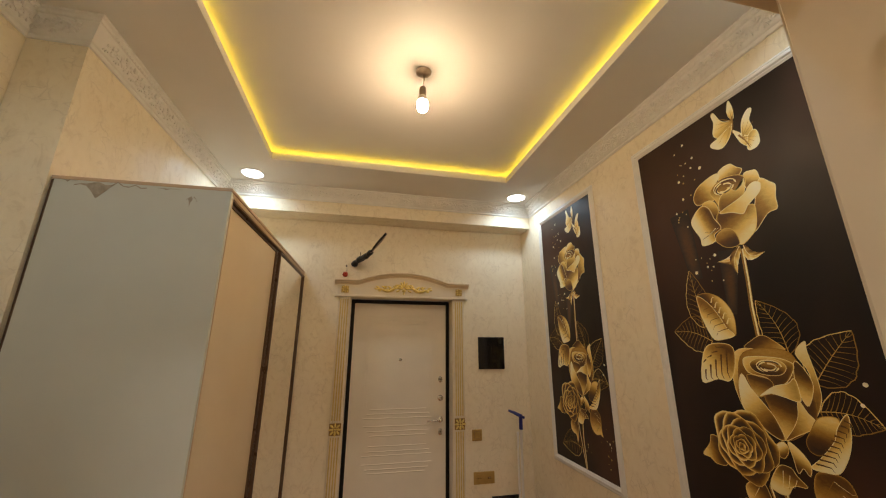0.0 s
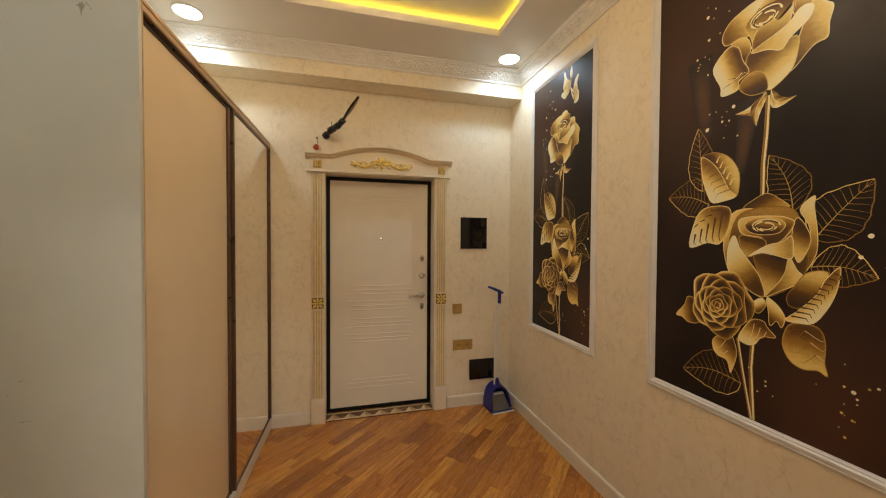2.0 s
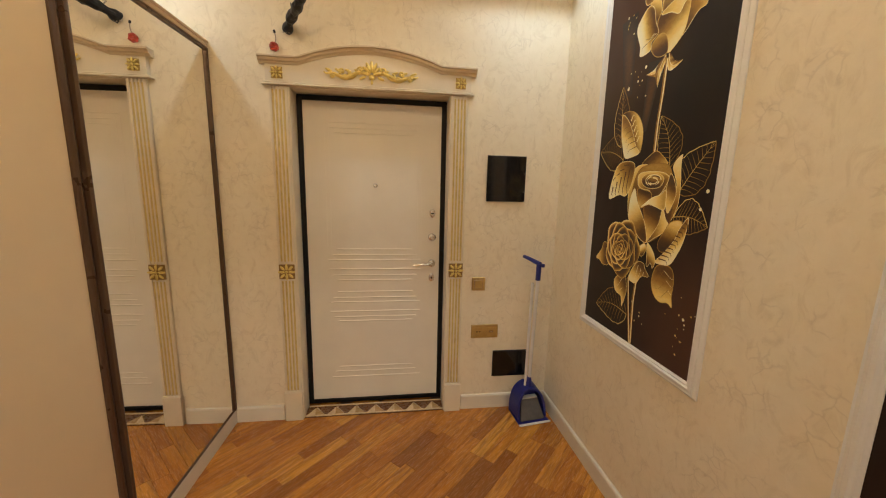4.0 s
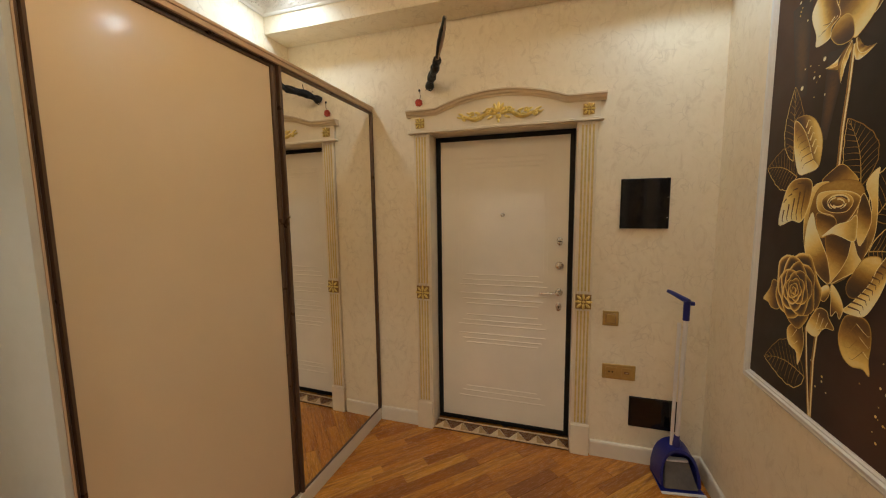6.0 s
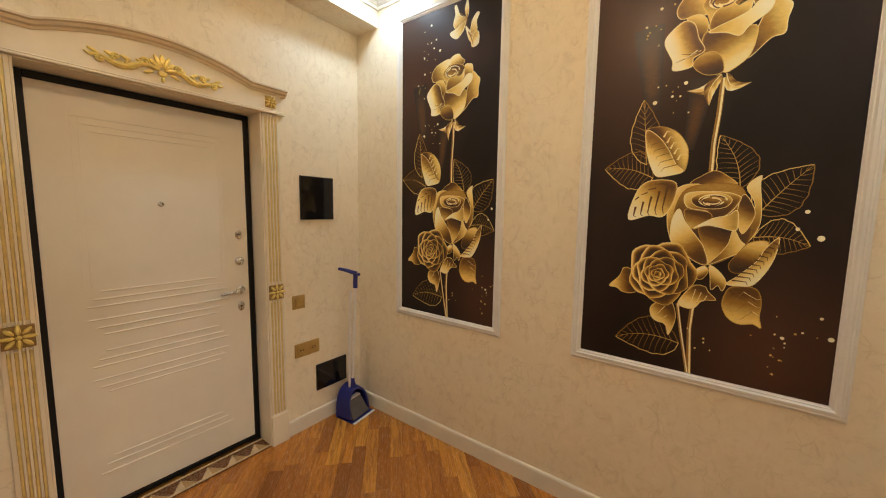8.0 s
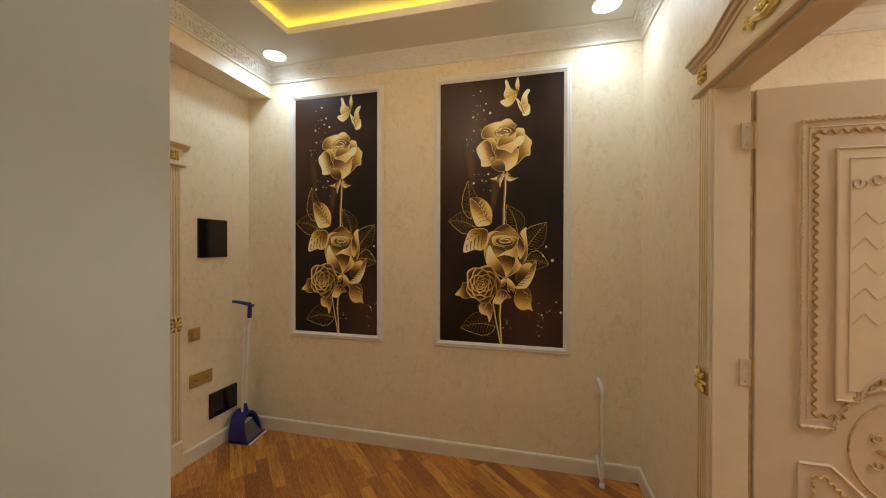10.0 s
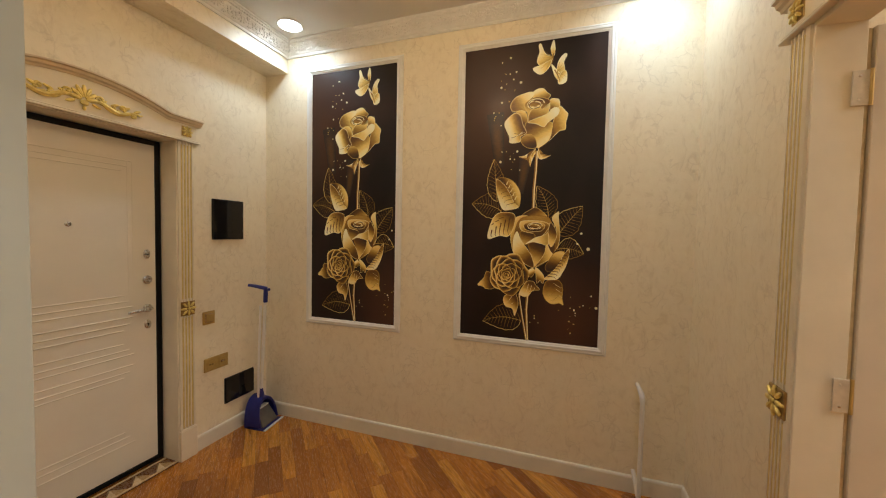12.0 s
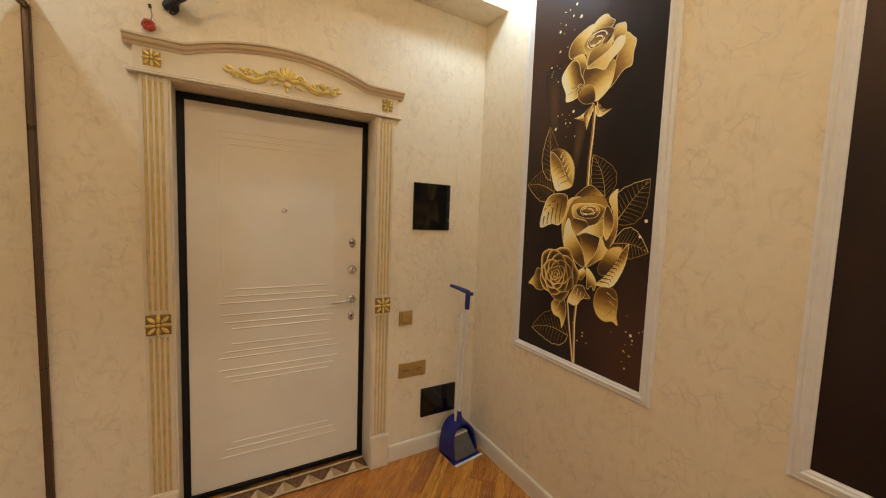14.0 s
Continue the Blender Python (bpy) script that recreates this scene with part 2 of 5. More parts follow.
def lathe(bm, prof, centre, axis="z", sides=24):
    """Turn (radius, height) pairs about an axis through centre."""
    c, rings = Vector(centre), []
    for r, h in prof:
        ring = []
        for j in range(sides):
            a = 2 * math.pi * j / sides
            u, w = r * math.cos(a), r * math.sin(a)
            ring.append(bm.verts.new(c + (Vector((u, w, h)) if axis == "z" else Vector((u, -h, w)) if axis == "y" else Vector((h, u, w)))))
        rings.append(ring)
    for a, b in zip(rings, rings[1:]):
        for j in range(sides):
            bm.faces.new((a[j], a[(j + 1) % sides], b[(j + 1) % sides], b[j]))
    bm.faces.new(rings[0][::-1])
    bm.faces.new(rings[-1])


def blob(bm, c, r, rot=0.0, seg=8, rings=5):
    """A small cushion with radii r, turned in the x-z plane by rot."""
    cs, sn, grid = math.cos(rot), math.sin(rot), []
    for i in range(1, rings):
        th = math.pi * i / rings
        row = []
        for j in range(seg):
            ph = 2 * math.pi * j / seg
            x, z, y = r[0] * math.cos(th), r[2] * math.sin(th) * math.cos(ph), r[1] * math.sin(th) * math.sin(ph)
            row.append(bm.verts.new((c[0] + x * cs - z * sn, c[1] + y, c[2] + x * sn + z * cs)))
        grid.append(row)
    ends = [bm.verts.new((c[0] + s * r[0] * cs, c[1], c[2] + s * r[0] * sn)) for s in (1, -1)]
    for a, b in zip(grid, grid[1:]):
        for j in range(seg):
            bm.faces.new((a[j], a[(j + 1) % seg], b[(j + 1) % seg], b[j]))
    for j in range(seg):
        bm.faces.new((ends[0], grid[0][(j + 1) % seg], grid[0][j]))
        bm.faces.new((ends[1], grid[-1][j], grid[-1][(j + 1) % seg]))


def extrude_xz(bm, outline, y0, y1):
    """A flat outline of (x, z) given a thickness from y0 to y1."""
    a = [bm.verts.new((x, y0, z)) for x, z in outline]
    b = [bm.verts.new((x, y1, z)) for x, z in outline]
    bm.faces.new(a)
    bm.faces.new(b[::-1])
    n = len(outline)
    for i in range(n):
        bm.faces.new((a[i], b[i], b[(i + 1) % n], a[(i + 1) % n]))


def loft(bm, a, b, close=True):
    """Join two rows of points, ends capped."""
    va, vb = [bm.verts.new(p) for p in a], [bm.verts.new(p) for p in b]
    n = len(va)
    for i in range(n if close else n - 1):
        bm.faces.new((va[i], va[(i + 1) % n], vb[(i + 1) % n], vb[i]))
    if close:
        bm.faces.new(va[::-1])
        bm.faces.new(vb)


def mesh_of(name, bm, material, smooth=False):
    bmesh.ops.recalc_face_normals(bm, faces=bm.faces)
    me = bpy.data.meshes.new(name)
    bm.to_mesh(me)
    bm.free()
    me.materials.append(material)
    if smooth:
        me.polygons.foreach_set("use_smooth", [True] * len(me.polygons))
        me.set_sharp_from_angle(angle=radians(38))
    return me


def part(name, bm, material, parent=None, label="", smooth=False):
    ob = new(name, mesh_of(name, bm, material, smooth))
    if parent is not None:
        ob.parent = parent
    if label:
        ob["label"] = label
    return ob


def thing(name, m, label, category, group=""):
    ob = new(name)
    ob.empty_display_size = 0.1
    ob.matrix_basis = m
    return tagged(ob, label, category, group)


def structure(name, bm, material, label="", category="", smooth=False):
    return tagged(part(name, bm, material, None, "", smooth), label, category, "", "structure")


# ---- walls ----
def wall_with_opening(bm, x0, x1, y0, y1, z1, a, b, h):
    box(bm, x0, a, y0, y1, 0, z1)
    box(bm, b, x1, y0, y1, 0, z1)
    box(bm, a, b, y0, y1, h, z1)


bm = bmesh.new()
wall_with_opening(bm, -1.6, 1.75, NORTH, NORTH + 0.2, 3.2, DOOR_C - DOOR_W / 2, DOOR_C + DOOR_W / 2, DOOR_H)
structure("wall_north", bm, PLASTER, "cream veined plaster wall round the entrance door", "wall")
structure("wall_east", made(box, EAST, EAST + 0.2, SOUTH, NORTH, 0, 3.2), PLASTER, "cream veined plaster wall with two framed murals", "wall")
bm = bmesh.new()
wall_with_opening(bm, -1.6, EAST + 0.2, SOUTH - 0.11, SOUTH, 3.2, IN_C - IN_W / 2, IN_C + IN_W / 2, IN_H)
structure("wall_south", bm, PLASTER, "cream veined plaster wall with an open inner doorway", "wall")
structure("wall_west", made(box, -1.6, WEST, PIER, NORTH, 0, 3.2), PLASTER, "cream veined plaster wall behind the wardrobe", "wall")
structure("wall_niche", made(box, -1.6, NICHE, SOUTH, PIER, 0, 3.2), PLASTER, "cream veined plaster wall beside the wardrobe", "wall")
structure("beam", made(box, WEST, EAST, BEAM, NORTH, BEAM_Z, 3.2), PLASTER, "cream plastered beam above the entrance door", "beam")

# ceiling: a dropped border round a raised tray
bm = bmesh.new()
cx0, cx1, cy0, cy1 = COVE
for x0, x1, y0, y1 in ((NICHE, cx0, SOUTH, BEAM), (cx1, EAST, SOUTH, BEAM), (cx0, cx1, SOUTH, cy0), (cx0, cx1, cy1, BEAM)):
    box(bm, x0, x1, y0, y1, CEIL, CEIL + 0.046)
structure("ceiling", bm, CEILING, "off-white dropped ceiling border with a rectangular tray", "ceiling")
bm = bmesh.new()
box(bm, NICHE, EAST, SOUTH, BEAM, UPPER, UPPER + 0.1)
structure("ceiling_tray", bm, CEILING, "off-white raised ceiling tray lit by a bare bulb", "ceiling")

# yellow strip behind the lip of the tray
led = thing("led_strip", pose(0, 0, CEIL), "glowing yellow light strip round the ceiling tray", "light strip")
o = 0.030
z0, z1 = 0.0465, 0.053
bm = bmesh.new()
for x0, x1, y0, y1 in ((cx0 - 0.10, cx1 + 0.10, cy1 + 0.06, cy1 + 0.10), (cx0 - 0.10, cx1 + 0.10, cy0 - 0.10, cy0 - 0.06), (cx0 - 0.10, cx0 - 0.06, cy0 - 0.06, cy1 + 0.06), (cx1 + 0.06, cx1 + 0.10, cy0 - 0.06, cy1 + 0.06)):
    box(bm, x0, x1, y0, y1, CEIL + 0.0465, UPPER - 0.0005)
structure("tray_edge", bm, CEILING, "off-white upright edge of the ceiling tray", "ceiling")
part("strip", made(box, cx0 - o - 0.012, cx1 + o + 0.012, cy1 + o, cy1 + o + 0.012, z0, z1), STRIP, led)
part("strip", made(box, cx0 - o - 0.012, cx1 + o + 0.012, cy0 - o - 0.012, cy0 - o, z0, z1), STRIP, led)
part("strip", made(box, cx0 - o - 0.012, cx0 - o, cy0 - o, cy1 + o, z0, z1), STRIP, led)
part("strip", made(box, cx1 + o, cx1 + o + 0.012, cy0 - o, cy1 + o, z0, z1), STRIP, led)

# ---- the room behind the inner doorway ----
structure("room_wall_east", made(box, 1.76, 1.9, -3.0, SOUTH - 0.11, 0, 3.2), PLASTER, "cream plaster wall of the next room", "wall")
structure("room_wall_west", made(box, -2.4, -2.25, -3.0, SOUTH - 0.11, 0, 3.2), PLASTER, "cream plaster wall of the next room", "wall")
structure("room_wall_south", made(box, -2.4, 1.9, -3.15, -3.0, 0, 3.2), PLASTER, "cream plaster wall of the next room", "wall")
bm = bmesh.new()
box(bm, -2.25, -1.6, SOUTH - 0.11, SOUTH, 0, 3.2)
structure("room_wall_north", bm, PLASTER, "cream plaster wall of the next room", "wall")
structure("room_ceiling", made(box, -2.4, 1.9, -3.0, SOUTH - 0.11, CEIL, CEIL + 0.15), CEILING, "plain off-white ceiling of the next room", "ceiling")

# ---- cornices ----
def scroll_points(cx, cz, r, turns, start, sign, n=14):
    out = []
    for i in range(n):
        f = i / (n - 1)
        a = start + sign * 2 * math.pi * turns * f
        out.append((cx + r * (1 - 0.8 * f) * math.cos(a), cz + r * (1 - 0.8 * f) * math.sin(a)))
    return out


def cornice_motif():
    """One scroll with leaves, on a flat band 0.19 long and 0.058 high: tubes and cushions."""
    bits = []
    stem = [(-0.095 + 0.19 * i / 16, 0.012 * math.sin(2 * math.pi * i / 16)) for i in range(17)]
    bits.append(("tube", stem, 0.0055))
    for sx, sg in ((-0.046, 1), (0.050, -1)):
        bits.append(("tube", scroll_points(sx, -0.006 * sg, 0.018, 1.2, math.pi / 2 * sg, -sg), 0.0062))
        for a in (0.2, 0.9, 1.6, 2.3):
            bits.append(("blob", (sx + 0.029 * math.cos(a * sg), -0.006 * sg + 0.020 * math.sin(a * sg)), (0.013, 0.0066), a * sg))
    for sx, sg in ((-0.082, -1), (-0.008, -1), (0.022, 1), (0.086, 1)):
        for a in (0.5, 1.3, 2.1):
            bits.append(("blob", (sx + 0.012 * math.cos(a * sg), 0.012 * sg + 0.010 * math.sin(a * sg)), (0.012, 0.0052), a * sg))
    for a in (-0.7, 0.0, 0.7):
        bits.append(("blob", (0.002 + 0.012 * math.sin(a), 0.006), (0.015, 0.006), 1.57 - a))
    return bits


MOTIF = cornice_motif()
PROFILE = ((0.0, 0.0), (0.0, -0.108), (0.010, -0.108), (0.014, -0.100), (0.014, -0.093), (0.022, -0.088), (0.058, -0.034), (0.061, -0.026), (0.068, -0.024), (0.074, -0.014), (0.083, -0.010), (0.083, 0.0))


def cornice(p, q, mp, mq, nrm, label):
    """A run from p to q; mp, mq: the mitre directions at its ends; nrm: into the room."""
    bm = bmesh.new()
    loft(bm, [(p[0] + mp[0] * u, p[1] + mp[1] * u, CEIL - 0.001 + v) for u, v in PROFILE], [(q[0] + mq[0] * u, q[1] + mq[1] * u, CEIL - 0.001 + v) for u, v in PROFILE])
    run = structure("cornice", bm, WHITE, label, "cornice")
    P, Q, N = Vector((*p, 0)), Vector((*q, 0)), Vector((*nrm, 0))
    D = (Q - P).normalized()
    length = (Q - P).length
    # band axes: along D, up the sloping face
    up = Vector((0, 0, 0.046)) + N * 0.036
    up.normalize()
    out = (N * 0.046 - Vector((0, 0, 0.036))).normalized()
    mid = N * 0.040 + Vector((0, 0, CEIL - 0.057))
    a0, a1 = 0.03, length - 0.03
    count = max(1, round((a1 - a0) / 0.19))
    bm = bmesh.new()
    for i in range(count):
        s0 = a0 + (a1 - a0) * (i + 0.5) / count
        at = lambda s, h: P + D * (s0 + s) + mid + up * h + out * 0.0015
        for bit in MOTIF:
            if bit[0] == "tube":
                tube(bm, [at(s, h) for s, h in bit[1]], bit[2] * 1.25, 5)
            else:
                small = bmesh.new()
                blob(small, (0, 0, 0), (bit[2][0] * 1.1, 0.0115, bit[2][1] * 1.15), bit[3], 6, 4)
                c = at(*bit[1])
                vs = [bm.verts.new(c + D * v.co.x + up * v.co.z + out * v.co.y) for v in small.verts]
                small.verts.index_update()
                for f in small.faces:
                    bm.faces.new([vs[v.index] for v in f.verts])
                small.free()
    # a row of slanting beads under the top edge
    for i in range(int((a1 - a0) / 0.021)):
        c = P + D * (a0 + 0.021 * i) + N * 0.069 + Vector((0, 0, CEIL - 0.019))
        tube(bm, [c - D * 0.006 - Vector((0, 0, 0.005)), c + D * 0.004 + Vector((0, 0, 0.005))], 0.0052, 5)
    part("relief", bm, WHITE, run, "raised scroll and leaf relief", True)


LOOP = ((WEST, BEAM), (EAST, BEAM), (EAST, SOUTH), (NICHE, SOUTH), (NICHE, PIER), (WEST, PIER))
INWARD = ((0, -1), (-1, 0), (0, 1), (1, 0), (0, -1), (1, 0))
for i in range(6):
    p, q = LOOP[i], LOOP[(i + 1) % 6]
    prev, nxt = INWARD[i - 1], INWARD[(i + 1) % 6]
    n = INWARD[i]
    cornice(p, q, (prev[0] + n[0], prev[1] + n[1]), (n[0] + nxt[0], n[1] + nxt[1]), n, "white plaster cornice with raised scroll relief")
bm = bmesh.new()
loft(bm, [(1.76 - u, -3.0, CEIL - 0.001 + v) for u, v in PROFILE], [(1.76 - u, SOUTH - 0.11, CEIL - 0.001 + v) for u, v in PROFILE])
structure("cornice", bm, WHITE, "white plaster cornice in the next room", "cornice")

# ---- baseboards ----
BASE = ((0.0, 0.0), (0.014, 0.0), (0.014, 0.090), (0.011, 0.100), (0.006, 0.104), (0.0, 0.104))


def baseboard(p, q, n):
    bm = bmesh.new()
    loft(bm, [(p[0] + n[0] * u, p[1] + n[1] * u, z) for u, z in BASE], [(q[0] + n[0] * u, q[1] + n[1] * u, z) for u, z in BASE])
    structure("baseboard", bm, BASEWHITE, "low off-white painted baseboard", "baseboard")


plinth = 0.115
baseboard((EAST, SOUTH), (EAST, NORTH), (-1, 0))
baseboard((DOOR_C + DOOR_W / 2 + plinth, NORTH), (EAST - 0.014, NORTH), (0, -1))
baseboard((-0.562, NORTH), (DOOR_C - DOOR_W / 2 - plinth, NORTH), (0, -1))
baseboard((IN_C + IN_W / 2 + plinth, SOUTH), (EAST - 0.014, SOUTH), (0, 1))
baseboard((NICHE + 0.014, SOUTH), (IN_C - IN_W / 2 - plinth, SOUTH), (0, 1))
baseboard((NICHE, SOUTH), (NICHE, PIER), (1, 0))

# ---- door surrounds: local x along the wall, -y into the room ----
def flower(bm, cx, cz, y, r, petals=8):
    """A carved square rosette: rim, petals and a boss."""
    for i in range(petals):
        a = 2 * math.pi * i / petals + 0.01
        far = 0.62 if i % 2 == 0 else 0.74
        blob(bm, (cx + far * r * math.cos(a), y - 0.008, cz + far * r * math.sin(a)), (r * 0.42, 0.007, r * 0.19), a, 6, 4)
        blob(bm, (cx + 0.98 * r * math.cos(a), y - 0.006, cz + 0.98 * r * math.sin(a)), (r * 0.14, 0.005, r * 0.14), a, 6, 4)
    blob(bm, (cx, y - 0.012, cz), (r * 0.2, 0.007, r * 0.2), 0, 8, 5)


def scrollwork(bm, cx, cz, y, half, h):
    """Carved acanthus: a fan in the middle and tapering scrolls to both sides."""
    for i in range(7):
        a = math.pi * (0.08 + 0.84 * i / 6)
        ln = h * (0.50 + 0.20 * math.sin(a))
        blob(bm, (cx + 0.55 * ln * math.cos(a), y - 0.010, cz - 0.1 * h + 0.6 * ln * math.sin(a)), (ln * 0.42, 0.010, h * 0.10), a, 7, 5)
    blob(bm, (cx, y - 0.012, cz - 0.22 * h), (h * 0.17, 0.012, h * 0.14), 0.0, 8, 5)
    blob(bm, (cx, y - 0.010, cz - 0.46 * h), (h * 0.07, 0.008, h * 0.12), 0.0, 7, 5)
    for s in (-1, 1):
        n = 26
        pts = []
        for i in range(n):
            f = i / (n - 1)
            pts.append((cx + s * half * (0.12 + 0.84 * f), y - 0.006, cz - 0.12 * h + 0.15 * h * math.sin(f * 8.2 + 0.3) * (1 - 0.3 * f) - 0.08 * h * f))
        tube(bm, pts, h * 0.090, 6, [0.7 + 0.6 * math.sin(math.pi * min(1, i / n * 1.15)) for i in range(n)])
        for f, up, r, sg in ((0.24, 0.12, 0.19, 1), (0.44, -0.16, 0.18, -1), (0.64, 0.02, 0.15, 1), (0.84, -0.20, 0.12, -1)):
            sp = scroll_points(0, 0, h * r, 1.25, -1.2 * sg, sg, 16)
            tube(bm, [(cx + s * (half * f + px), y - 0.008, cz + up * h + pz) for px, pz in sp], h * 0.06, 6, [1.15 - 0.5 * i / 15 for i in range(16)])
            blob(bm, (cx + s * half * f, y - 0.010, cz + up * h), (h * 0.07, 0.008, h * 0.07), 0, 7, 5)
        for i in range(8):
            f = 0.2 + 0.72 * i / 7
            a = s * (0.4 if i % 2 else -0.4)
            blob(bm, (cx + s * half * f, y - 0.007, cz + (0.08 if i % 2 else -0.26) * h * (1 - 0.35 * f)), (h * 0.20, 0.008, h * 0.075), a, 6, 4)
        blob(bm, (cx + s * half * 0.985, y - 0.006, cz - 0.10 * h), (h * 0.14, 0.006, h * 0.05), s * 0.5, 6, 4)


def crown_height(x, xa):
    return 0.122 + (0.080 * (1 - (x / xa) ** 2) if abs(x) < xa else 0.0)


def surround(name, m, W, H, depth, label, drop=0.0):
    """A cream classical door surround with fluted pilasters and an arched head."""
    t = thing(name, m, label, "door surround", "door surrounds")
    w = W / 2
    top = H - 0.008
    for s in (-1, 1):
        c = s * (w + 0.050)
        # fluted shaft: a stepped cross-section drawn upwards
        prof = [(-0.050, 0.0), (-0.050, -0.018)]
        for i in range(4):
            g = -0.030 + 0.020 * i
            prof += [(g - 0.0065, -0.022), (g - 0.0045, -0.015), (g + 0.0045, -0.015), (g + 0.0065, -0.022)]
        prof += [(0.050, -0.018), (0.050, 0.0)]
        bm = bmesh.new()
        loft(bm, [(c + u, v - 0.001, 0.2) for u, v in prof], [(c + u, v - 0.001, top) for u, v in prof])
        pil = part("pilaster", bm, CASING, t)
        for i in range(4):
            g = c - 0.030 + 0.020 * i
            for a, b in ((0.215, 0.950), (1.075, top - 0.02)):
                part("flute", made(tube, [(g, -0.016, a), (g, -0.016, b)], 0.0072, 6), FLUTE, pil, "gold painted flute", True)
        ros = part("rosette", made(flower, c, 1.011, -0.027, 0.046), GOLD, t, "gilded carved rosette", True)
        part("rosette_ground", made(box, c - 0.046, c + 0.046, -0.029, -0.021, 0.965, 1.057, 0.002), ANTIQUE, ros, "dark antique gold ground")
        bm = bmesh.new()
        box(bm, c - 0.056, c + 0.056, -0.032, -0.001, 0.0, 0.2, 0.003)
        box(bm, c - 0.052, c + 0.052, -0.029, -0.001, 0.2, 0.207, 0.002)
        part("plinth_block", bm, CASING, t)
        part("jamb_lining", made(box, s * w - (0.010 if s > 0 else 0), s * w + (0 if s > 0 else 0.010), -0.012, depth, 0.0, H, 0.002), CASING, t)
    part("head_lining", made(box, -w + 0.01, w - 0.01, -0.012, depth, H - 0.010 - drop, H - 0.0005, 0.002), CASING, t)
    xe, xa = w + 0.114, w - 0.068
    steps = [xe * (2 * i / 60 - 1) for i in range(61)]
    bm = bmesh.new()
    extrude_xz(bm, [(-xe, H + 0.004)] + [(xe, H + 0.004)] + [(x, H + crown_height(x, xa) - 0.01) for x in reversed(steps)], -0.026, -0.001)
    part("frieze", bm, CASING, t)
    bm = bmesh.new()
    box(bm, -xe - 0.022, xe + 0.022, -0.040, -0.001, H - 0.006, H + 0.004, 0.003)
    box(bm, -xe - 0.012, xe + 0.012, -0.037, -0.001, H + 0.004, H + 0.012, 0.003)
    part("ledge", bm, CASING, t)
    # crown: a small stepped section carried along the curve
    sec = ((0.0, -0.018), (-0.030, -0.018), (-0.034, -0.008), (-0.044, -0.002), (-0.048, 0.010), (-0.058, 0.014), (-0.058, 0.022), (0.0, 0.022))
    xs = [(xe + 0.03) * (2 * i / 72 - 1) for i in range(73)]
    bm = bmesh.new()
    rows = []
    for x in xs:
        z = H + crown_height(x, xa)
        rows.append([bm.verts.new((x, v - 0.001, z + u)) for v, u in sec])
    for a, b in zip(rows, rows[1:]):
        for i in range(len(sec)):
            bm.faces.new((a[i], a[(i + 1) % len(sec)], b[(i + 1) % len(sec)], b[i]))
    bm.faces.new(rows[0])
    bm.faces.new(rows[-1][::-1])
    part("crown", bm, TRIM_DARK, t)
    for s in (-1, 1):
        ros = part("corner_rosette", made(flower, s * (w + 0.050), H + 0.060, -0.028, 0.032), GOLD, t, "small gilded rosette", True)
        part("rosette_ground", made(box, s * (w + 0.050) - 0.031, s * (w + 0.050) + 0.031, -0.029, -0.024, H + 0.029, H + 0.091, 0.001), BRASS, ros)
    part("carving", made(scrollwork, 0, H + 0.084, -0.026, W * 0.275, 0.110), GOLD, t, "gilded carved acanthus scroll", True)
    return t


TRIM_DARK = plain("crown_lacquer", (0.66, 0.53, 0.36), 0.38, vary=0.06, scale=7)
surround("entrance_surround", pose(DOOR_C, NORTH, 0), DOOR_W, DOOR_H, 0.13, "cream fluted door surround with gilded carving round the entrance")
surround("inner_surround", pose(IN_C, SOUTH, 0, 0, 0, 180), IN_W, IN_H, 0.109, "cream fluted door surround with gilded carving round the inner doorway", 0.012)


# ---- entrance door ----
def ridge(bm, x0, x1, z, y, r=0.0032):
    tube(bm, [(x0, y, z), (x0 + 0.012, y, z), (x1 - 0.012, y, z), (x1, y, z)], r, 6, [0.3, 1, 1, 0.3])


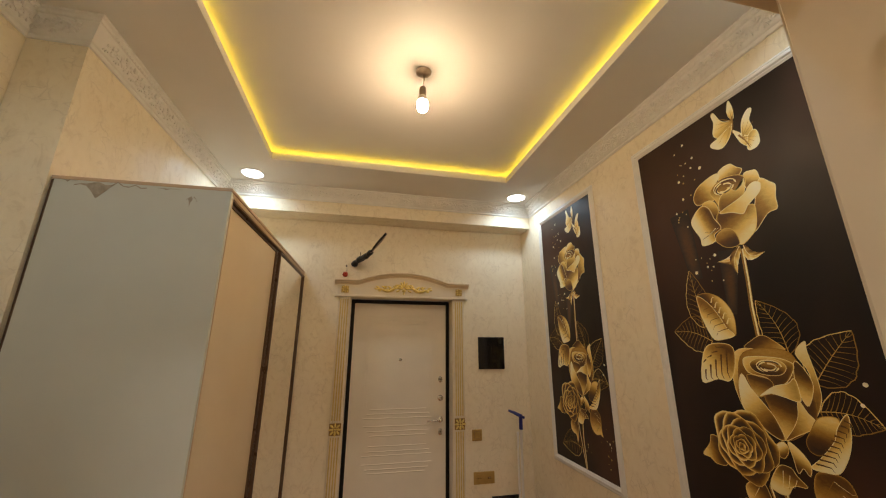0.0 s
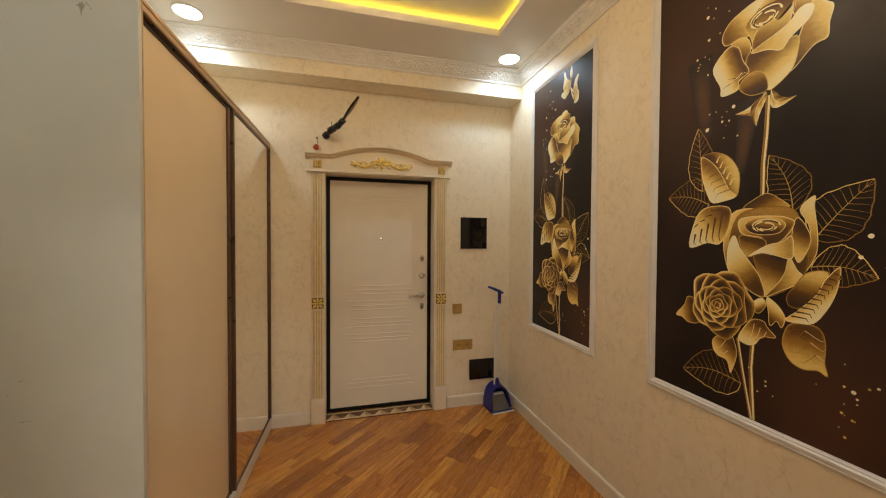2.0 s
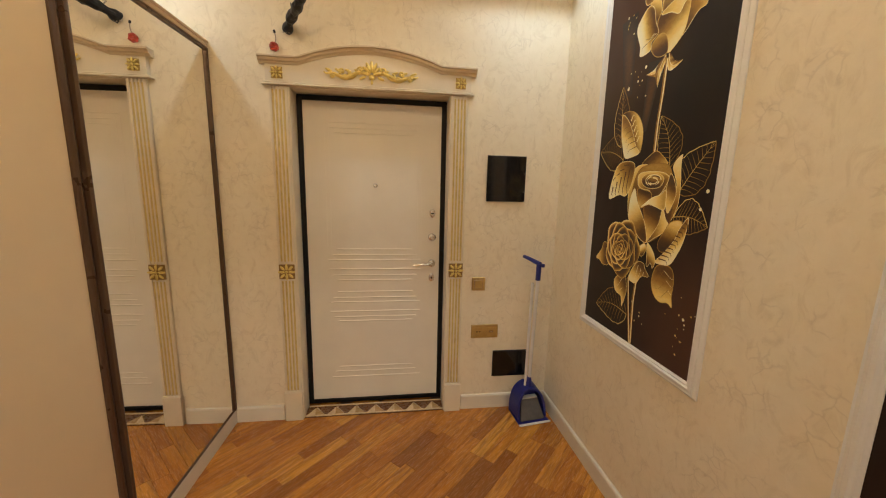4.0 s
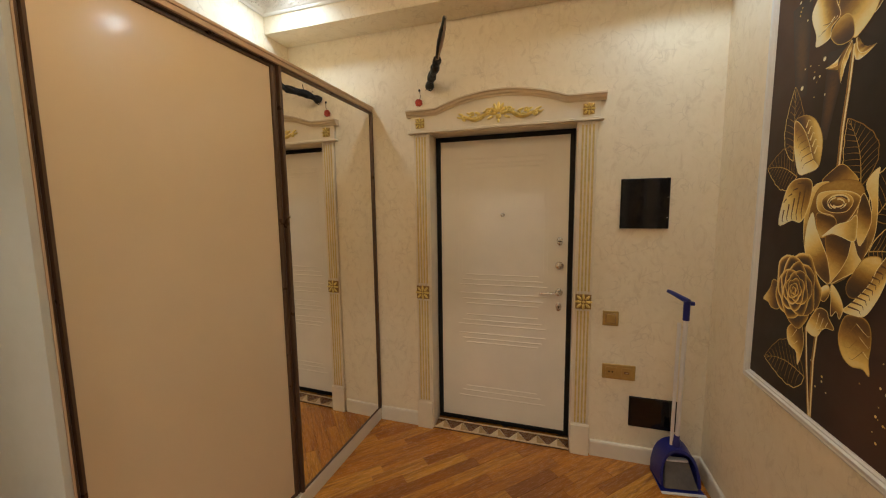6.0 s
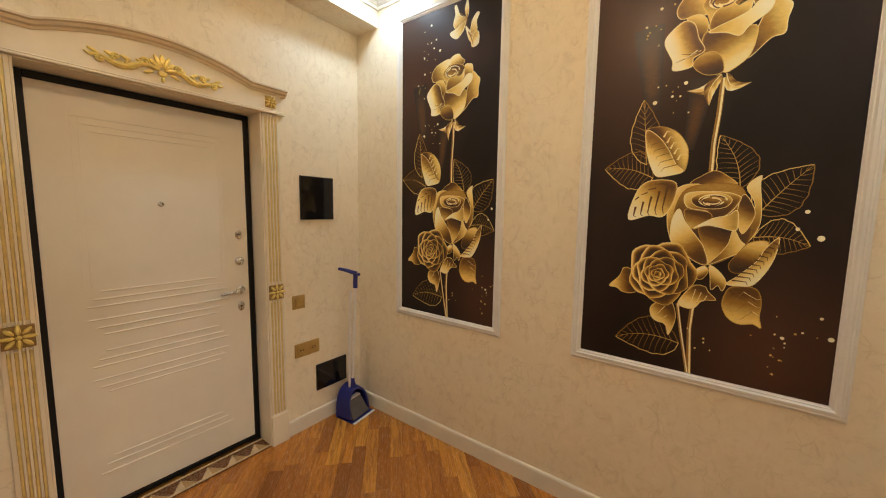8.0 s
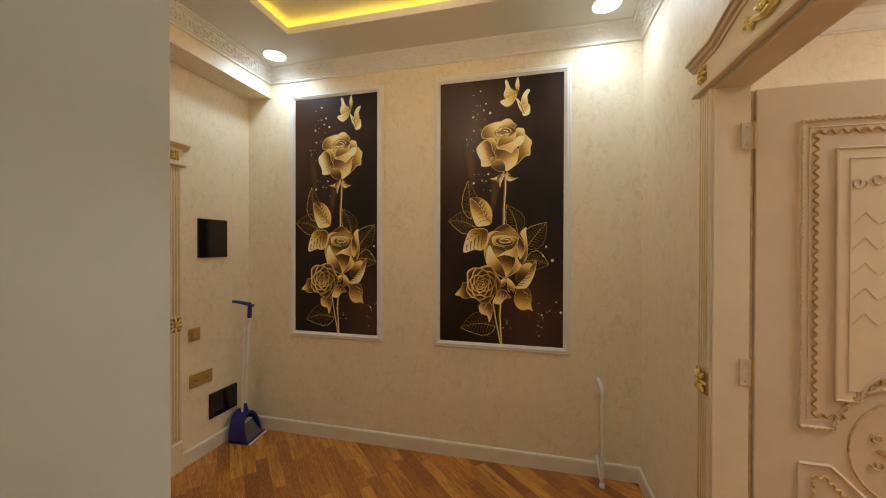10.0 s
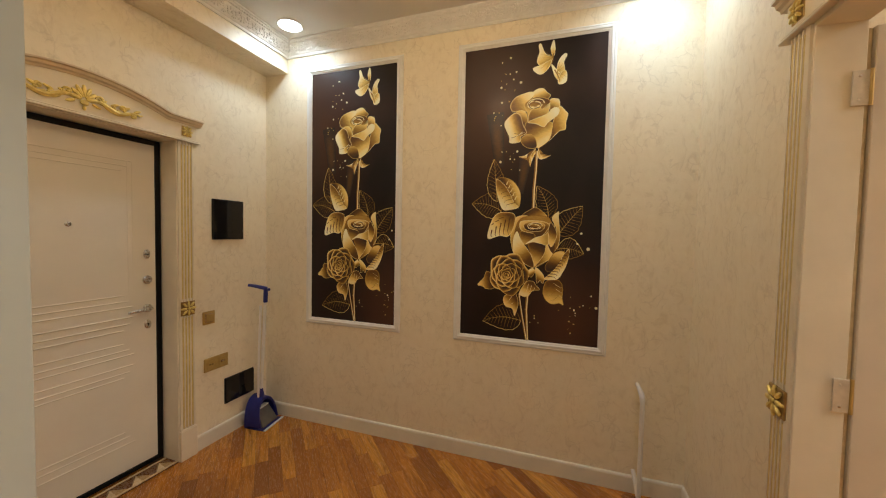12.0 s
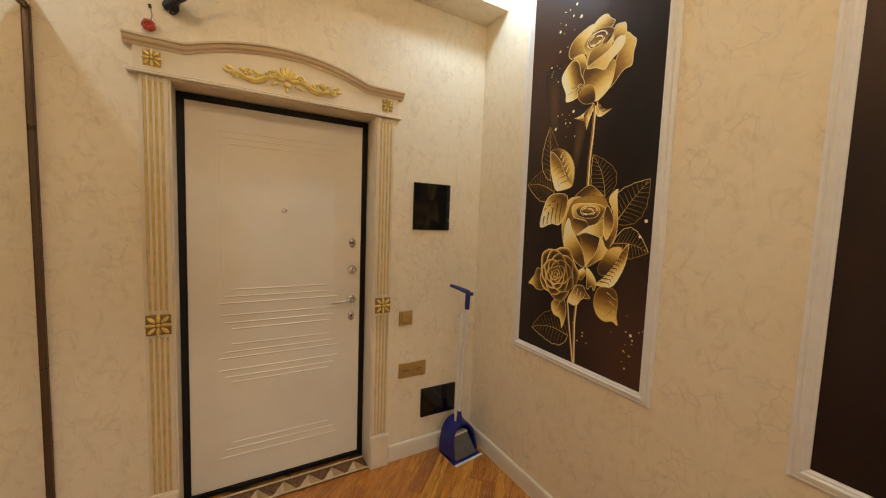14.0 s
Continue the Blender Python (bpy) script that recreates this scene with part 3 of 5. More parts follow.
def entrance_door():
    d = thing("entrance_door", pose(DOOR_C, NORTH, 0), "closed white steel entrance door with embossed lines and black seal", "door")
    tagged(d, kind="structure")
    w, f = DOOR_W / 2 - 0.010, 0.137
    bm = bmesh.new()
    for s in (-1, 1):
        box(bm, min(s * w, s * (w - 0.032)), max(s * w, s * (w - 0.032)), 0.131, 0.2, 0.014, DOOR_H - 0.012, 0.002)
    box(bm, -w + 0.032, w - 0.032, 0.131, 0.2, DOOR_H - 0.044, DOOR_H - 0.012, 0.002)
    box(bm, -w + 0.032, w - 0.032, 0.131, 0.2, 0.014, 0.040, 0.002)
    part("door_frame", bm, BLACK, d, "black door frame and rubber seal")
    lw = w - 0.026
    leaf = part("door_leaf", made(box, -lw, lw, f, f + 0.06, 0.042, DOOR_H - 0.038, 0.003), DOORWHITE, d, "white embossed door leaf")
    groups = ((1.934, 1.902, 1.872, -1), (1.124, 1.087, 1.052, 1), (0.988, 0.947, 0.912, -1), (0.830, 0.789, 0.757, 1), (0.691, 0.652, 0.622, -1), (0.285, 0.250, 0.208, 1))
    for g in groups:
        for i in range(3):
            hw = (0.255, 0.282, 0.308)[i if g[3] > 0 else 2 - i]
            part("embossed_line", made(ridge, -hw, hw, g[i], f, 0.0046 if g[0] < 1.5 else 0.0032), DOORWHITE, leaf, "", True)
    for s in (-1, 1):
        for i in range(2):
            x = s * (0.282 + 0.026 * i)
            part("embossed_line", made(tube, [(x, f + 0.0006, 1.14), (x, f + 0.0006, 1.93)], 0.0014, 5), DOORWHITE, leaf, "", True)
    kx = 0.384
    bm = made(lathe, ((0.014, 0.0), (0.014, 0.004), (0.010, 0.007), (0.004, 0.007)), (0.006, f, 1.547), "y", 16)
    part("peephole", bm, STEEL, leaf, "small steel peephole", True)
    # two escutcheons, cylinder rose, lever
    for z, dark in ((1.370, True), (0.924, False)):
        bm = bmesh.new()
        lathe(bm, ((0.024, 0.0), (0.024, 0.004), (0.020, 0.007), (0.004, 0.007)), (0, 0, 0), "y", 20)
        for v in bm.verts:
            v.co = Vector((v.co.x * 0.82 + kx, v.co.y + f, v.co.z * 1.2 + z))
        esc = part("escutcheon", bm, STEEL, leaf, "satin nickel keyhole cover", True)
        bm = bmesh.new()
        if dark:
            box(bm, kx - 0.012, kx + 0.012, f - 0.009, f - 0.006, z - 0.003, z + 0.003, 0.001)
        else:
            tube(bm, [(kx, f - 0.009, z + 0.002), (kx, f - 0.006, z + 0.002)], 0.005, 10)
            box(bm, kx - 0.002, kx + 0.002, f - 0.009, f - 0.006, z - 0.010, z, 0.0005)
        part("keyhole", bm, BLACK, esc)
    bm = made(lathe, ((0.027, 0.0), (0.027, 0.008), (0.022, 0.014), (0.012, 0.016), (0.012, 0.022), (0.004, 0.023)), (kx, f, 1.207), "y", 22)
    lock = part("thumb_turn", bm, STEEL, leaf, "round satin nickel thumb turn", True)
    part("turn_knob", made(box, kx - 0.004, kx + 0.004, f - 0.034, f - 0.022, 1.191, 1.223, 0.002), STEEL, lock)
    bm = made(lathe, ((0.026, 0.0), (0.026, 0.007), (0.021, 0.011), (0.010, 0.012), (0.010, 0.036), (0.004, 0.037)), (kx, f, 1.027), "y", 22)
    rose = part("handle_rose", bm, STEEL, leaf, "satin nickel handle rose", True)
    pts = [(kx + 0.004, f - 0.038, 1.027), (kx - 0.018, f - 0.045, 1.027), (kx - 0.05, f - 0.047, 1.026), (kx - 0.09, f - 0.046, 1.023), (kx - 0.128, f - 0.042, 1.020)]
    part("lever", made(tube, pts, 0.011, 10, [0.9, 1.0, 0.95, 0.9, 0.85], 0.85), STEEL, rose, "satin nickel lever", True)


entrance_door()


def threshold():
    """A border of facetted tiles between two ribs in the doorway."""
    t = thing("threshold_border", pose(DOOR_C, NORTH, 0), "facetted brown and beige border strip at the door sill", "threshold")
    x0, x1, y0, y1 = -DOOR_W / 2 + 0.011, DOOR_W / 2 - 0.011, -0.012, 0.120
    part("bed", made(box, x0, x1, y0, y1, 0.001, 0.007), UMBER, t)
    for y in (y0, y1 - 0.024):
        part("rib", made(box, x0, x1, y, y + 0.011, 0.007, 0.016, 0.003), BEIGETILE, t)
    n = 7
    pitch = (x1 - x0) / n
    a, b = y0 + 0.014, y1 - 0.027
    for i in range(n):
        c = x0 + pitch * (i + 0.5)
        for kind, mat in (("light", BEIGETILE), ("mid", OCHRETILE), ("side", OCHRETILE)):
            bm = bmesh.new()
            top = bm.verts.new((c - 0.006, (a + b) / 2 + 0.012, 0.026))
            L, R = bm.verts.new((c - pitch * 0.46, a, 0.0075)), bm.verts.new((c + pitch * 0.46, a, 0.0075))
            T, M = bm.verts.new((c, b, 0.0075)), bm.verts.new((c - 0.004, a, 0.0075))
            if kind == "light":
                bm.faces.new((L, M, top))
                bm.faces.new((R, T, top))
            elif kind == "mid":
                bm.faces.new((M, R, top))
            else:
                bm.faces.new((T, L, top))
            bmesh.ops.delete(bm, geom=[v for v in bm.verts if not v.link_faces], context="VERTS")
            part("facet", bm, mat, t)


threshold()


# ---- inner door leaf, standing open into the next room ----
def wavy(bm, p, q, y, pitch=0.03, amp=0.007, r=0.003):
    """A running-wave bead from p to q, points of (x, z) on a face at y."""
    P, Q = Vector(p), Vector(q)
    d = Q - P
    n = max(8, int(d.length / pitch * 8))
    nrm = Vector((-d.y, d.x)).normalized()
    pts = []
    for i in range(n + 1):
        f = i / n
        c = P + d * f + nrm * (amp * math.sin(2 * math.pi * f * d.length / pitch))
        pts.append((c.x, y, c.y))
    tube(bm, pts, r, 5)


def inner_door():
    # local x runs from the hinge along the leaf, -y is the face seen from the hall
    hinge_x = IN_C + IN_W / 2 - 0.006
    d = thing("inner_door", pose(hinge_x, SOUTH - 0.128, 0, 0, 0, -90.0), "cream panelled inner door with gilded beading, standing open", "door")
    tagged(d, kind="structure")
    L, Z = 0.98, 2.150
    leaf = part("door_leaf", made(box, 0.0, L, 0.0, 0.042, 0.012, Z, 0.003), INNERDOOR, d, "cream painted door leaf")
    part("leaf_edge", made(box, -0.012, -0.0005, 0.012, 0.042, 0.012, Z - 0.002, 0.002), PALEGOLD, d, "ochre door edge")
    zt, zb, xl, xr = 2.016, 0.889, 0.141, L - 0.141
    mid = (xl + xr) / 2

    def outline(inset, shoulder):
        """The upper panel: square head, foot with a raised arch."""
        l, r, t, b = xl + inset, xr - inset, zt - inset, zb + inset
        s = shoulder
        pts = [(l, t), (r, t), (r, b), (r - s, b)]
        rad = (r - s - (l + s)) / 2
        for i in range(1, 12):
            a = math.pi * i / 12
            pts.append((mid + rad * math.cos(a), b + rad * 0.72 * math.sin(a)))
        pts += [(l + s, b), (l, b)]
        return pts

    def beading(pts, r, y, amp=0.0, pitch=0.03):
        bm = bmesh.new()
        for i in range(len(pts)):
            p, q = pts[i], pts[(i + 1) % len(pts)]
            if amp:
                wavy(bm, p, q, y, pitch, amp, r)
            else:
                tube(bm, [(p[0], y, p[1]), (q[0], y, q[1])], r, 6)
        return bm

    part("outer_bead", beading(outline(0.0, 0.105), 0.007, 0.0), INNERDOOR, leaf, "", True)
    part("outer_bead_relief", beading(outline(0.0, 0.105), 0.002, -0.007, 0.003, 0.018), PALEGOLD, leaf, "pale gilded rope bead", True)
    part("inner_bead", beading(outline(0.026, 0.09), 0.003, 0.0), INNERDOOR, leaf, "", True)
    part("wave_bead", beading(outline(0.045, 0.085), 0.0034, -0.0025, 0.0075, 0.034), BRASS, leaf, "gilded running wave bead", True)
    bm = bmesh.new()
    raised = outline(0.108, 0.07)
    extrude_xz(bm, raised, -0.004, 0.002)
    part("raised_field", bm, CASING, leaf, "pale centre field with low relief")
    part("field_bead", beading(raised, 0.005, -0.004), INNERDOOR, leaf, "", True)
    part("field_line", beading(outline(0.145, 0.06), 0.0022, -0.005), INNERDOOR, leaf, "", True)
    bm = bmesh.new()
    for sx in (-1, 1):
        for k in range(3):
            sp = scroll_points(mid + sx * (0.07 + 0.055 * k), zt - 0.21 - 0.012 * k, 0.026, 1.2, 0.4, sx)
            tube(bm, [(x, -0.005, z) for x, z in sp], 0.0035, 5)
    for i in range(5):
        for j in range(7):
            x, z = mid - 0.16 + 0.08 * i, zt - 0.34 - 0.09 * j
            if z > zb + 0.40:
                tube(bm, [(x - 0.035, -0.0045, z - 0.04), (x, -0.0045, z), (x + 0.035, -0.0045, z - 0.04)], 0.0016, 5)
    part("field_relief", bm, INNERDOOR, leaf, "", True)
    # round boss and lower panel
    bm = bmesh.new()
    ring = [(mid + 0.20 * math.cos(2 * math.pi * i / 40), 0.0, 0.825 + 0.20 * math.sin(2 * math.pi * i / 40)) for i in range(41)]
    tube(bm, ring, 0.005, 6)
    for i in range(8):
        a = 2 * math.pi * i / 8
        blob(bm, (mid + 0.08 * math.cos(a), -0.002, 0.825 + 0.08 * math.sin(a)), (0.045, 0.006, 0.016), a, 7, 5)
        tube(bm, [(x, -0.002, z) for x, z in scroll_points(mid + 0.125 * math.cos(a + 0.4), 0.825 + 0.125 * math.sin(a + 0.4), 0.022, 1.2, a, 1)], 0.003, 5)
    part("round_boss", bm, PALEGOLD, leaf, "pale gilded round carving", True)
    low = [(xl, 0.753), (xl + 0.095, 0.753), (mid, 0.50), (xr - 0.095, 0.753), (xr, 0.753), (xr, 0.14), (xl, 0.14)]
    part("lower_bead", beading(low, 0.007, 0.0), INNERDOOR, leaf, "", True)
    low2 = [(xl + 0.045, 0.708), (xl + 0.08, 0.708), (mid, 0.43), (xr - 0.08, 0.708), (xr - 0.045, 0.708), (xr - 0.05, 0.19), (xl + 0.05, 0.19)]
    part("lower_wave_bead", beading(low2, 0.003, -0.003, 0.0062, 0.027), FLUTE, leaf, "gilded running wave bead", True)
    # hinges: two flaps on a barrel
    for z in (1.972, 1.074, 0.3):
        bm = bmesh.new()
        box(bm, -0.052, -0.012, -0.0105, -0.0045, z - 0.05, z + 0.05, 0.001)
        hg = part("hinge", bm, HINGE, d, "brass butt hinge", False)
        part("hinge_barrel", made(tube, [(-0.010, -0.010, z - 0.052), (-0.010, -0.010, z + 0.052)], 0.005, 10), BRASS, hg, "", True)
        for dz in (-0.033, 0.033):
            part("screw", made(lathe, ((0.004, 0.0), (0.004, 0.001), (0.001, 0.0016)), (-0.036, -0.0105, z + dz), "y", 8), STEEL, hg)


inner_door()


# ---- wardrobe ----
def wardrobe():
    t = thing("wardrobe", pose(FRONT, PIER - 0.004, 0, 0, 0, -1.3), "built-in sliding wardrobe with a peach gloss door and a mirror door", "wardrobe")
    # local x: 0 at the front, negative towards the wall; y along the front
    D, Lg, H = WEST - FRONT, NORTH - PIER + 0.004, 2.298
    end = part("end_panel", made(box, D + 0.0145, 0.0, 0.0, 0.018, 0.0, H - 0.003, 0.0012), LAMINATE, t, "pale grey laminate end panel with torn film")
    part("end_panel", made(box, -0.08, -0.003, Lg - 0.0125, Lg - 0.002, 0.0, H - 0.003, 0.0012), TRACK, t)
    part("end_edge", made(box, -0.018, 0.002, 0.0185, 0.024, 0.0, H - 0.004, 0.0012), TRACK, t, "tan edge board")
    # the shade in the gap by the wall, put in as a dark strip
    part("gap_shade_strip", made(box, D + 0.003, D + 0.014, 0.004, 0.018, 0.0, H - 0.004, 0.001), BRONZE, t, "dark strip standing in for the shaded gap beside the wall")
    part("top_panel", made(box, D + 0.003, 0.003, 0.0002, Lg - 0.002, H - 0.0025, H + 0.012, 0.002), TRACK, t, "tan top board")
    part("top_track", made(box, -0.105, 0.0, 0.0245, Lg - 0.015, H - 0.024, H - 0.003, 0.002), TRACK, t, "tan top track cover")
    part("track_channel", made(box, -0.10, -0.006, 0.0245, Lg - 0.015, H - 0.029, H - 0.0245, 0.001), BRONZE, t, "dark track channel")
    part("base_rail", made(box, -0.105, 0.0, 0.0245, Lg - 0.015, 0.0, 0.088, 0.003), BASEWHITE, t, "off-white base rail")
    part("bottom_track", made(box, -0.092, -0.022, 0.0245, Lg - 0.015, 0.0885, 0.0915, 0.0005), BASEWHITE, t, "slim bottom track")
    z0, z1 = 0.092, H - 0.030

    def stile(y0, y1, x, parent, name):
        prof = ((x - 0.028, y0), (x - 0.003, y0), (x, y0 + 0.004), (x + 0.001, y0 + 0.010), (x - 0.006, (y0 + y1) / 2), (x + 0.001, y1 - 0.010), (x, y1 - 0.004), (x - 0.003, y1), (x - 0.028, y1))
        bm = bmesh.new()
        loft(bm, [(u, v, z0) for u, v in prof], [(u, v, z1) for u, v in prof])
        part(name, bm, BRONZE, parent, "bronze grip profile", True)

    def sliding(y0, y1, x, mat, name, label, end=0.029, foot=0.016, start=0.029):
        door = part(name, made(box, x - 0.016, x - 0.011, y0 + start - 0.003, y1 - end + 0.003, z0 + foot - 0.003, z1 - 0.012), mat, t, label)
        stile(y0, y0 + start, x, door, "stile")
        stile(y1 - end, y1, x, door, "stile")
        part("rail", made(box, x - 0.026, x - 0.004, y0 + start + 0.0005, y1 - end - 0.0005, z0, z0 + foot, 0.001), BRONZE, door, "bronze rail")
        part("rail", made(box, x - 0.026, x - 0.004, y0 + start + 0.0005, y1 - end - 0.0005, z1 - 0.014, z1, 0.002), BRONZE, door, "bronze rail")

    split = DOOR_SPLIT - PIER + 0.004
    sliding(0.026, split + 0.036, -0.016, PEACH, "sliding_door", "peach gloss sliding door", 0.030)
    sliding(split + 0.037, Lg - 0.014, 0.002, MIRROR, "mirror_door", "full-height mirror sliding door", 0.008, 0.005, 0.018)
    # torn film and scratches on the end panel
    def tear(bm, x, z, w, h, seed):
        rng = random.Random(seed)
        n = 12
        up = [(x - w / 2 + w * i / n, z + h * (0.35 + 0.3 * rng.random()) * (1 - abs(2 * i / n - 1) * 0.4)) for i in range(n + 1)]
        lo = [(px, pz - h * (0.05 + 0.9 * max(0, 1 - abs(i - 4) / 2.2) * rng.uniform(0.7, 1.0)) - 0.001) for i, (px, pz) in enumerate(up)]
        vs = [[bm.verts.new((px, -0.0012, pz)) for px, pz in row] for row in (up, lo)]
        for i in range(n):
            bm.faces.new((vs[0][i], vs[0][i + 1], vs[1][i + 1], vs[1][i]))

    for x, z, w, h, sd in ((-1.01, 2.235, 0.25, 0.075, 3), (-0.715, 2.205, 0.04, 0.060, 5), (-1.15, 2.268, 0.05, 0.010, 6), (-0.80, 2.262, 0.09, 0.006, 8), (-0.885, 1.076, 0.022, 0.005, 9), (-0.921, 1.035, 0.004, 0.012, 11), (-0.880, 0.951, 0.030, 0.004, 12)):
        part("torn_patch", made(tear, x - FRONT - 0.03, z + 0.022, w, h, sd), SCUFF, end, "torn film mark")


wardrobe()


# ---- murals ----
class Art:
    """Flat printed shapes in order: each is laid a little above the last."""

    def __init__(self, thing_ob, left, right, foot):
        self.t, self.left, self.right, self.foot, self.k = thing_ob, left + 0.002, right - 0.002, foot + 0.002, 0

    def level(self):
        self.k += 1
        return -0.0048 - 0.00009 * self.k

    def put(self, name, bm, label=""):
        for no, co in (((1, 0, 0), (self.right, 0, 0)), ((-1, 0, 0), (self.left, 0, 0)), ((0, 0, -1), (0, 0, self.foot))):
            bmesh.ops.bisect_plane(bm, geom=bm.verts[:] + bm.edges[:] + bm.faces[:], plane_co=co, plane_no=no, clear_outer=True)
        if len(bm.faces):
            ob = part(name, bm, PRINT, self.t, label)
            if name == "speck_print":
                tagged(ob, kind="stuff")
        else:
            bm.free()


def start_print():
    bm = bmesh.new()
    return bm, bm.verts.layers.float.new("tone")


def sheet(bm, tone, y, at, shade, nu=14, nv=10):
    """A grid over 0..1 x -1..1: at(u, v) gives (x, z), shade(u, v) the printed tone."""
    rows = []
    for i in range(nu + 1):
        row = []
        for j in range(nv + 1):
            u, v = i / nu, 2 * j / nv - 1
            x, z = at(u, v)
            q = bm.verts.new((x, y, z))
            q[tone] = max(0.0, min(1.0, shade(u, v)))
            row.append(q)
        rows.append(row)
    for a, b in zip(rows, rows[1:]):
        for j in range(nv):
            bm.faces.new((a[j], a[j + 1], b[j + 1], b[j]))


def ribbon(bm, tone, y, pts, width, value, taper=True):
    pts = [Vector(p) for p in pts]
    n, last = len(pts), None
    for i, p in enumerate(pts):
        d = (pts[min(i + 1, n - 1)] - pts[max(i - 1, 0)]).normalized()
        s = Vector((-d.y, d.x)) * width * 0.5 * ((1 - 0.75 * i / (n - 1)) if taper else 1)
        pair = [bm.verts.new((q.x, y, q.y)) for q in (p + s, p - s)]
        for v in pair:
            v[tone] = value
        if last:
            bm.faces.new((last[0], pair[0], pair[1], last[1]))
        last = pair


def heart(art, c, rx, rz, turns=4):
    """Coiled inner petals."""
    bm, tone = start_print()
    y = art.level()
    for k in range(turns):
        f = 1 - 0.22 * k
        ph = 1.9 * k
        pts = [(c[0] + rx * f * math.cos(ph + i * 0.30), c[1] - 0.06 * rz * k + rz * f * math.sin(ph + i * 0.30)) for i in range(15)]
        ribbon(bm, tone, y - 0.00005 * k, pts, rx * 0.13, 0.88, False)
        ribbon(bm, tone, y - 0.00005 * k - 0.00002, [(px, pz - rx * 0.10) for px, pz in pts[2:12]], rx * 0.12, 0.16, True)
    art.put("rose_print", bm)


def coil_rose(art, c, R, label=""):
    """A rose from above: nested five-sided rings of petals that wind into a spiral heart."""
    y = art.level()
    bm, tone = start_print()
    reach = [R * f for f in (1.0, 0.84, 0.70, 0.56, 0.43, 0.31, 0.20, 0.11)]
    rings = len(reach)
    for k in range(rings):
        inner = reach[k + 1] / reach[k] if k + 1 < rings else 0.0
        ph, sides = 0.55 + 0.78 * k, 5 - (k > 5)
        mid = (c[0] - 0.010 * R * k, c[1] - 0.013 * R * k)

        def at(u, v, k=k, ph=ph, sides=sides, mid=mid):
            a = math.pi * v
            wob = 1 + 0.17 * abs(math.sin(sides * 0.5 * (a - ph))) ** 1.6 - 0.10 + 0.030 * math.sin(3 * a + 2 * k) + 0.014 * math.sin(13 * a + k)
            return mid[0] + 0.93 * reach[k] * u * wob * math.cos(a), mid[1] + reach[k] * u * wob * math.sin(a)

        def shade(u, v, k=k, inner=inner):
            a = math.pi * v
            f = max(0.0, (u - inner) / (1 - inner))
            fold = 0.5 + 0.5 * math.sin((5 if k < 4 else 3) * a + 1.9 * k)
            lit = 0.5 + 0.5 * math.cos(a - 2.4 - 0.5 * k)
            return 0.10 + (0.22 + 0.34 * lit + 0.30 * fold) * f ** 0.8 + (0.30 * lit if u > 0.94 else 0.0)

        sheet(bm, tone, y - 0.00006 * k, at, shade, 10, 44)
        ribbon(bm, tone, y - 0.00006 * k - 0.00003, [at(0.99, -1 + 2 * i / 44) for i in range(45)], 0.0017, 0.68, False)
    art.k += 8
    art.put("rose_print", bm, label)


def drawn(art, c, shapes, label=""):
    """Petals as closed soft curves about c, in millimetres: a few control points, then
    the low and high tone, the side the light falls on and the tone of the rolled rim."""
    for pts, lo, hi, light, rim in shapes:
        P = [Vector((c[0] + x / 1000, c[1] + z / 1000)) for x, z in pts]
        n, ring = len(P), []
        for i in range(n):
            a, b, d, e = P[i - 1], P[i], P[(i + 1) % n], P[(i + 2) % n]
            for f in (0.0, 0.25, 0.5, 0.75):
                ring.append(0.5 * (2 * b + (d - a) * f + (2 * a - 5 * b + 4 * d - e) * f * f + (3 * b - a - 3 * d + e) * f ** 3))
        mid = sum(ring, Vector((0, 0))) / len(ring)
        way = Vector((math.cos(radians(light)), math.sin(radians(light))))
        reach = max(abs((p - mid).dot(way)) for p in ring)
        bm, tone = start_print()
        y = art.level()
        rows = []
        for k in (0.0, 0.3, 0.55, 0.78, 0.92, 1.0):
            row = []
            for q, p in enumerate(ring):
                at = mid.lerp(p, k)
                v = bm.verts.new((at.x, y, at.y))
                s = 0.5 + 0.5 * (at - mid).dot(way) / reach
                body = lo - 0.12 + (hi - lo + 0.26) * s * s * (3 - 2 * s)
                v[tone] = max(0.02, min(1.0, body + (rim - body) * (0.6 if k == 1.0 else 0.10 if k > 0.9 else 0.0)))
                row.append(v)
            rows.append(row)
        for a, b in zip(rows, rows[1:]):
            for q in range(len(ring)):
                w = (q + 1) % len(ring)
                bm.faces.new((a[q], a[w], b[w], b[q]))
        bmesh.ops.remove_doubles(bm, verts=bm.verts, dist=1e-6)
        ribbon(bm, tone, y - 0.00003, ring + ring[:1], 0.0022, rim - 0.04, False)
        art.put("rose_print", bm, label)


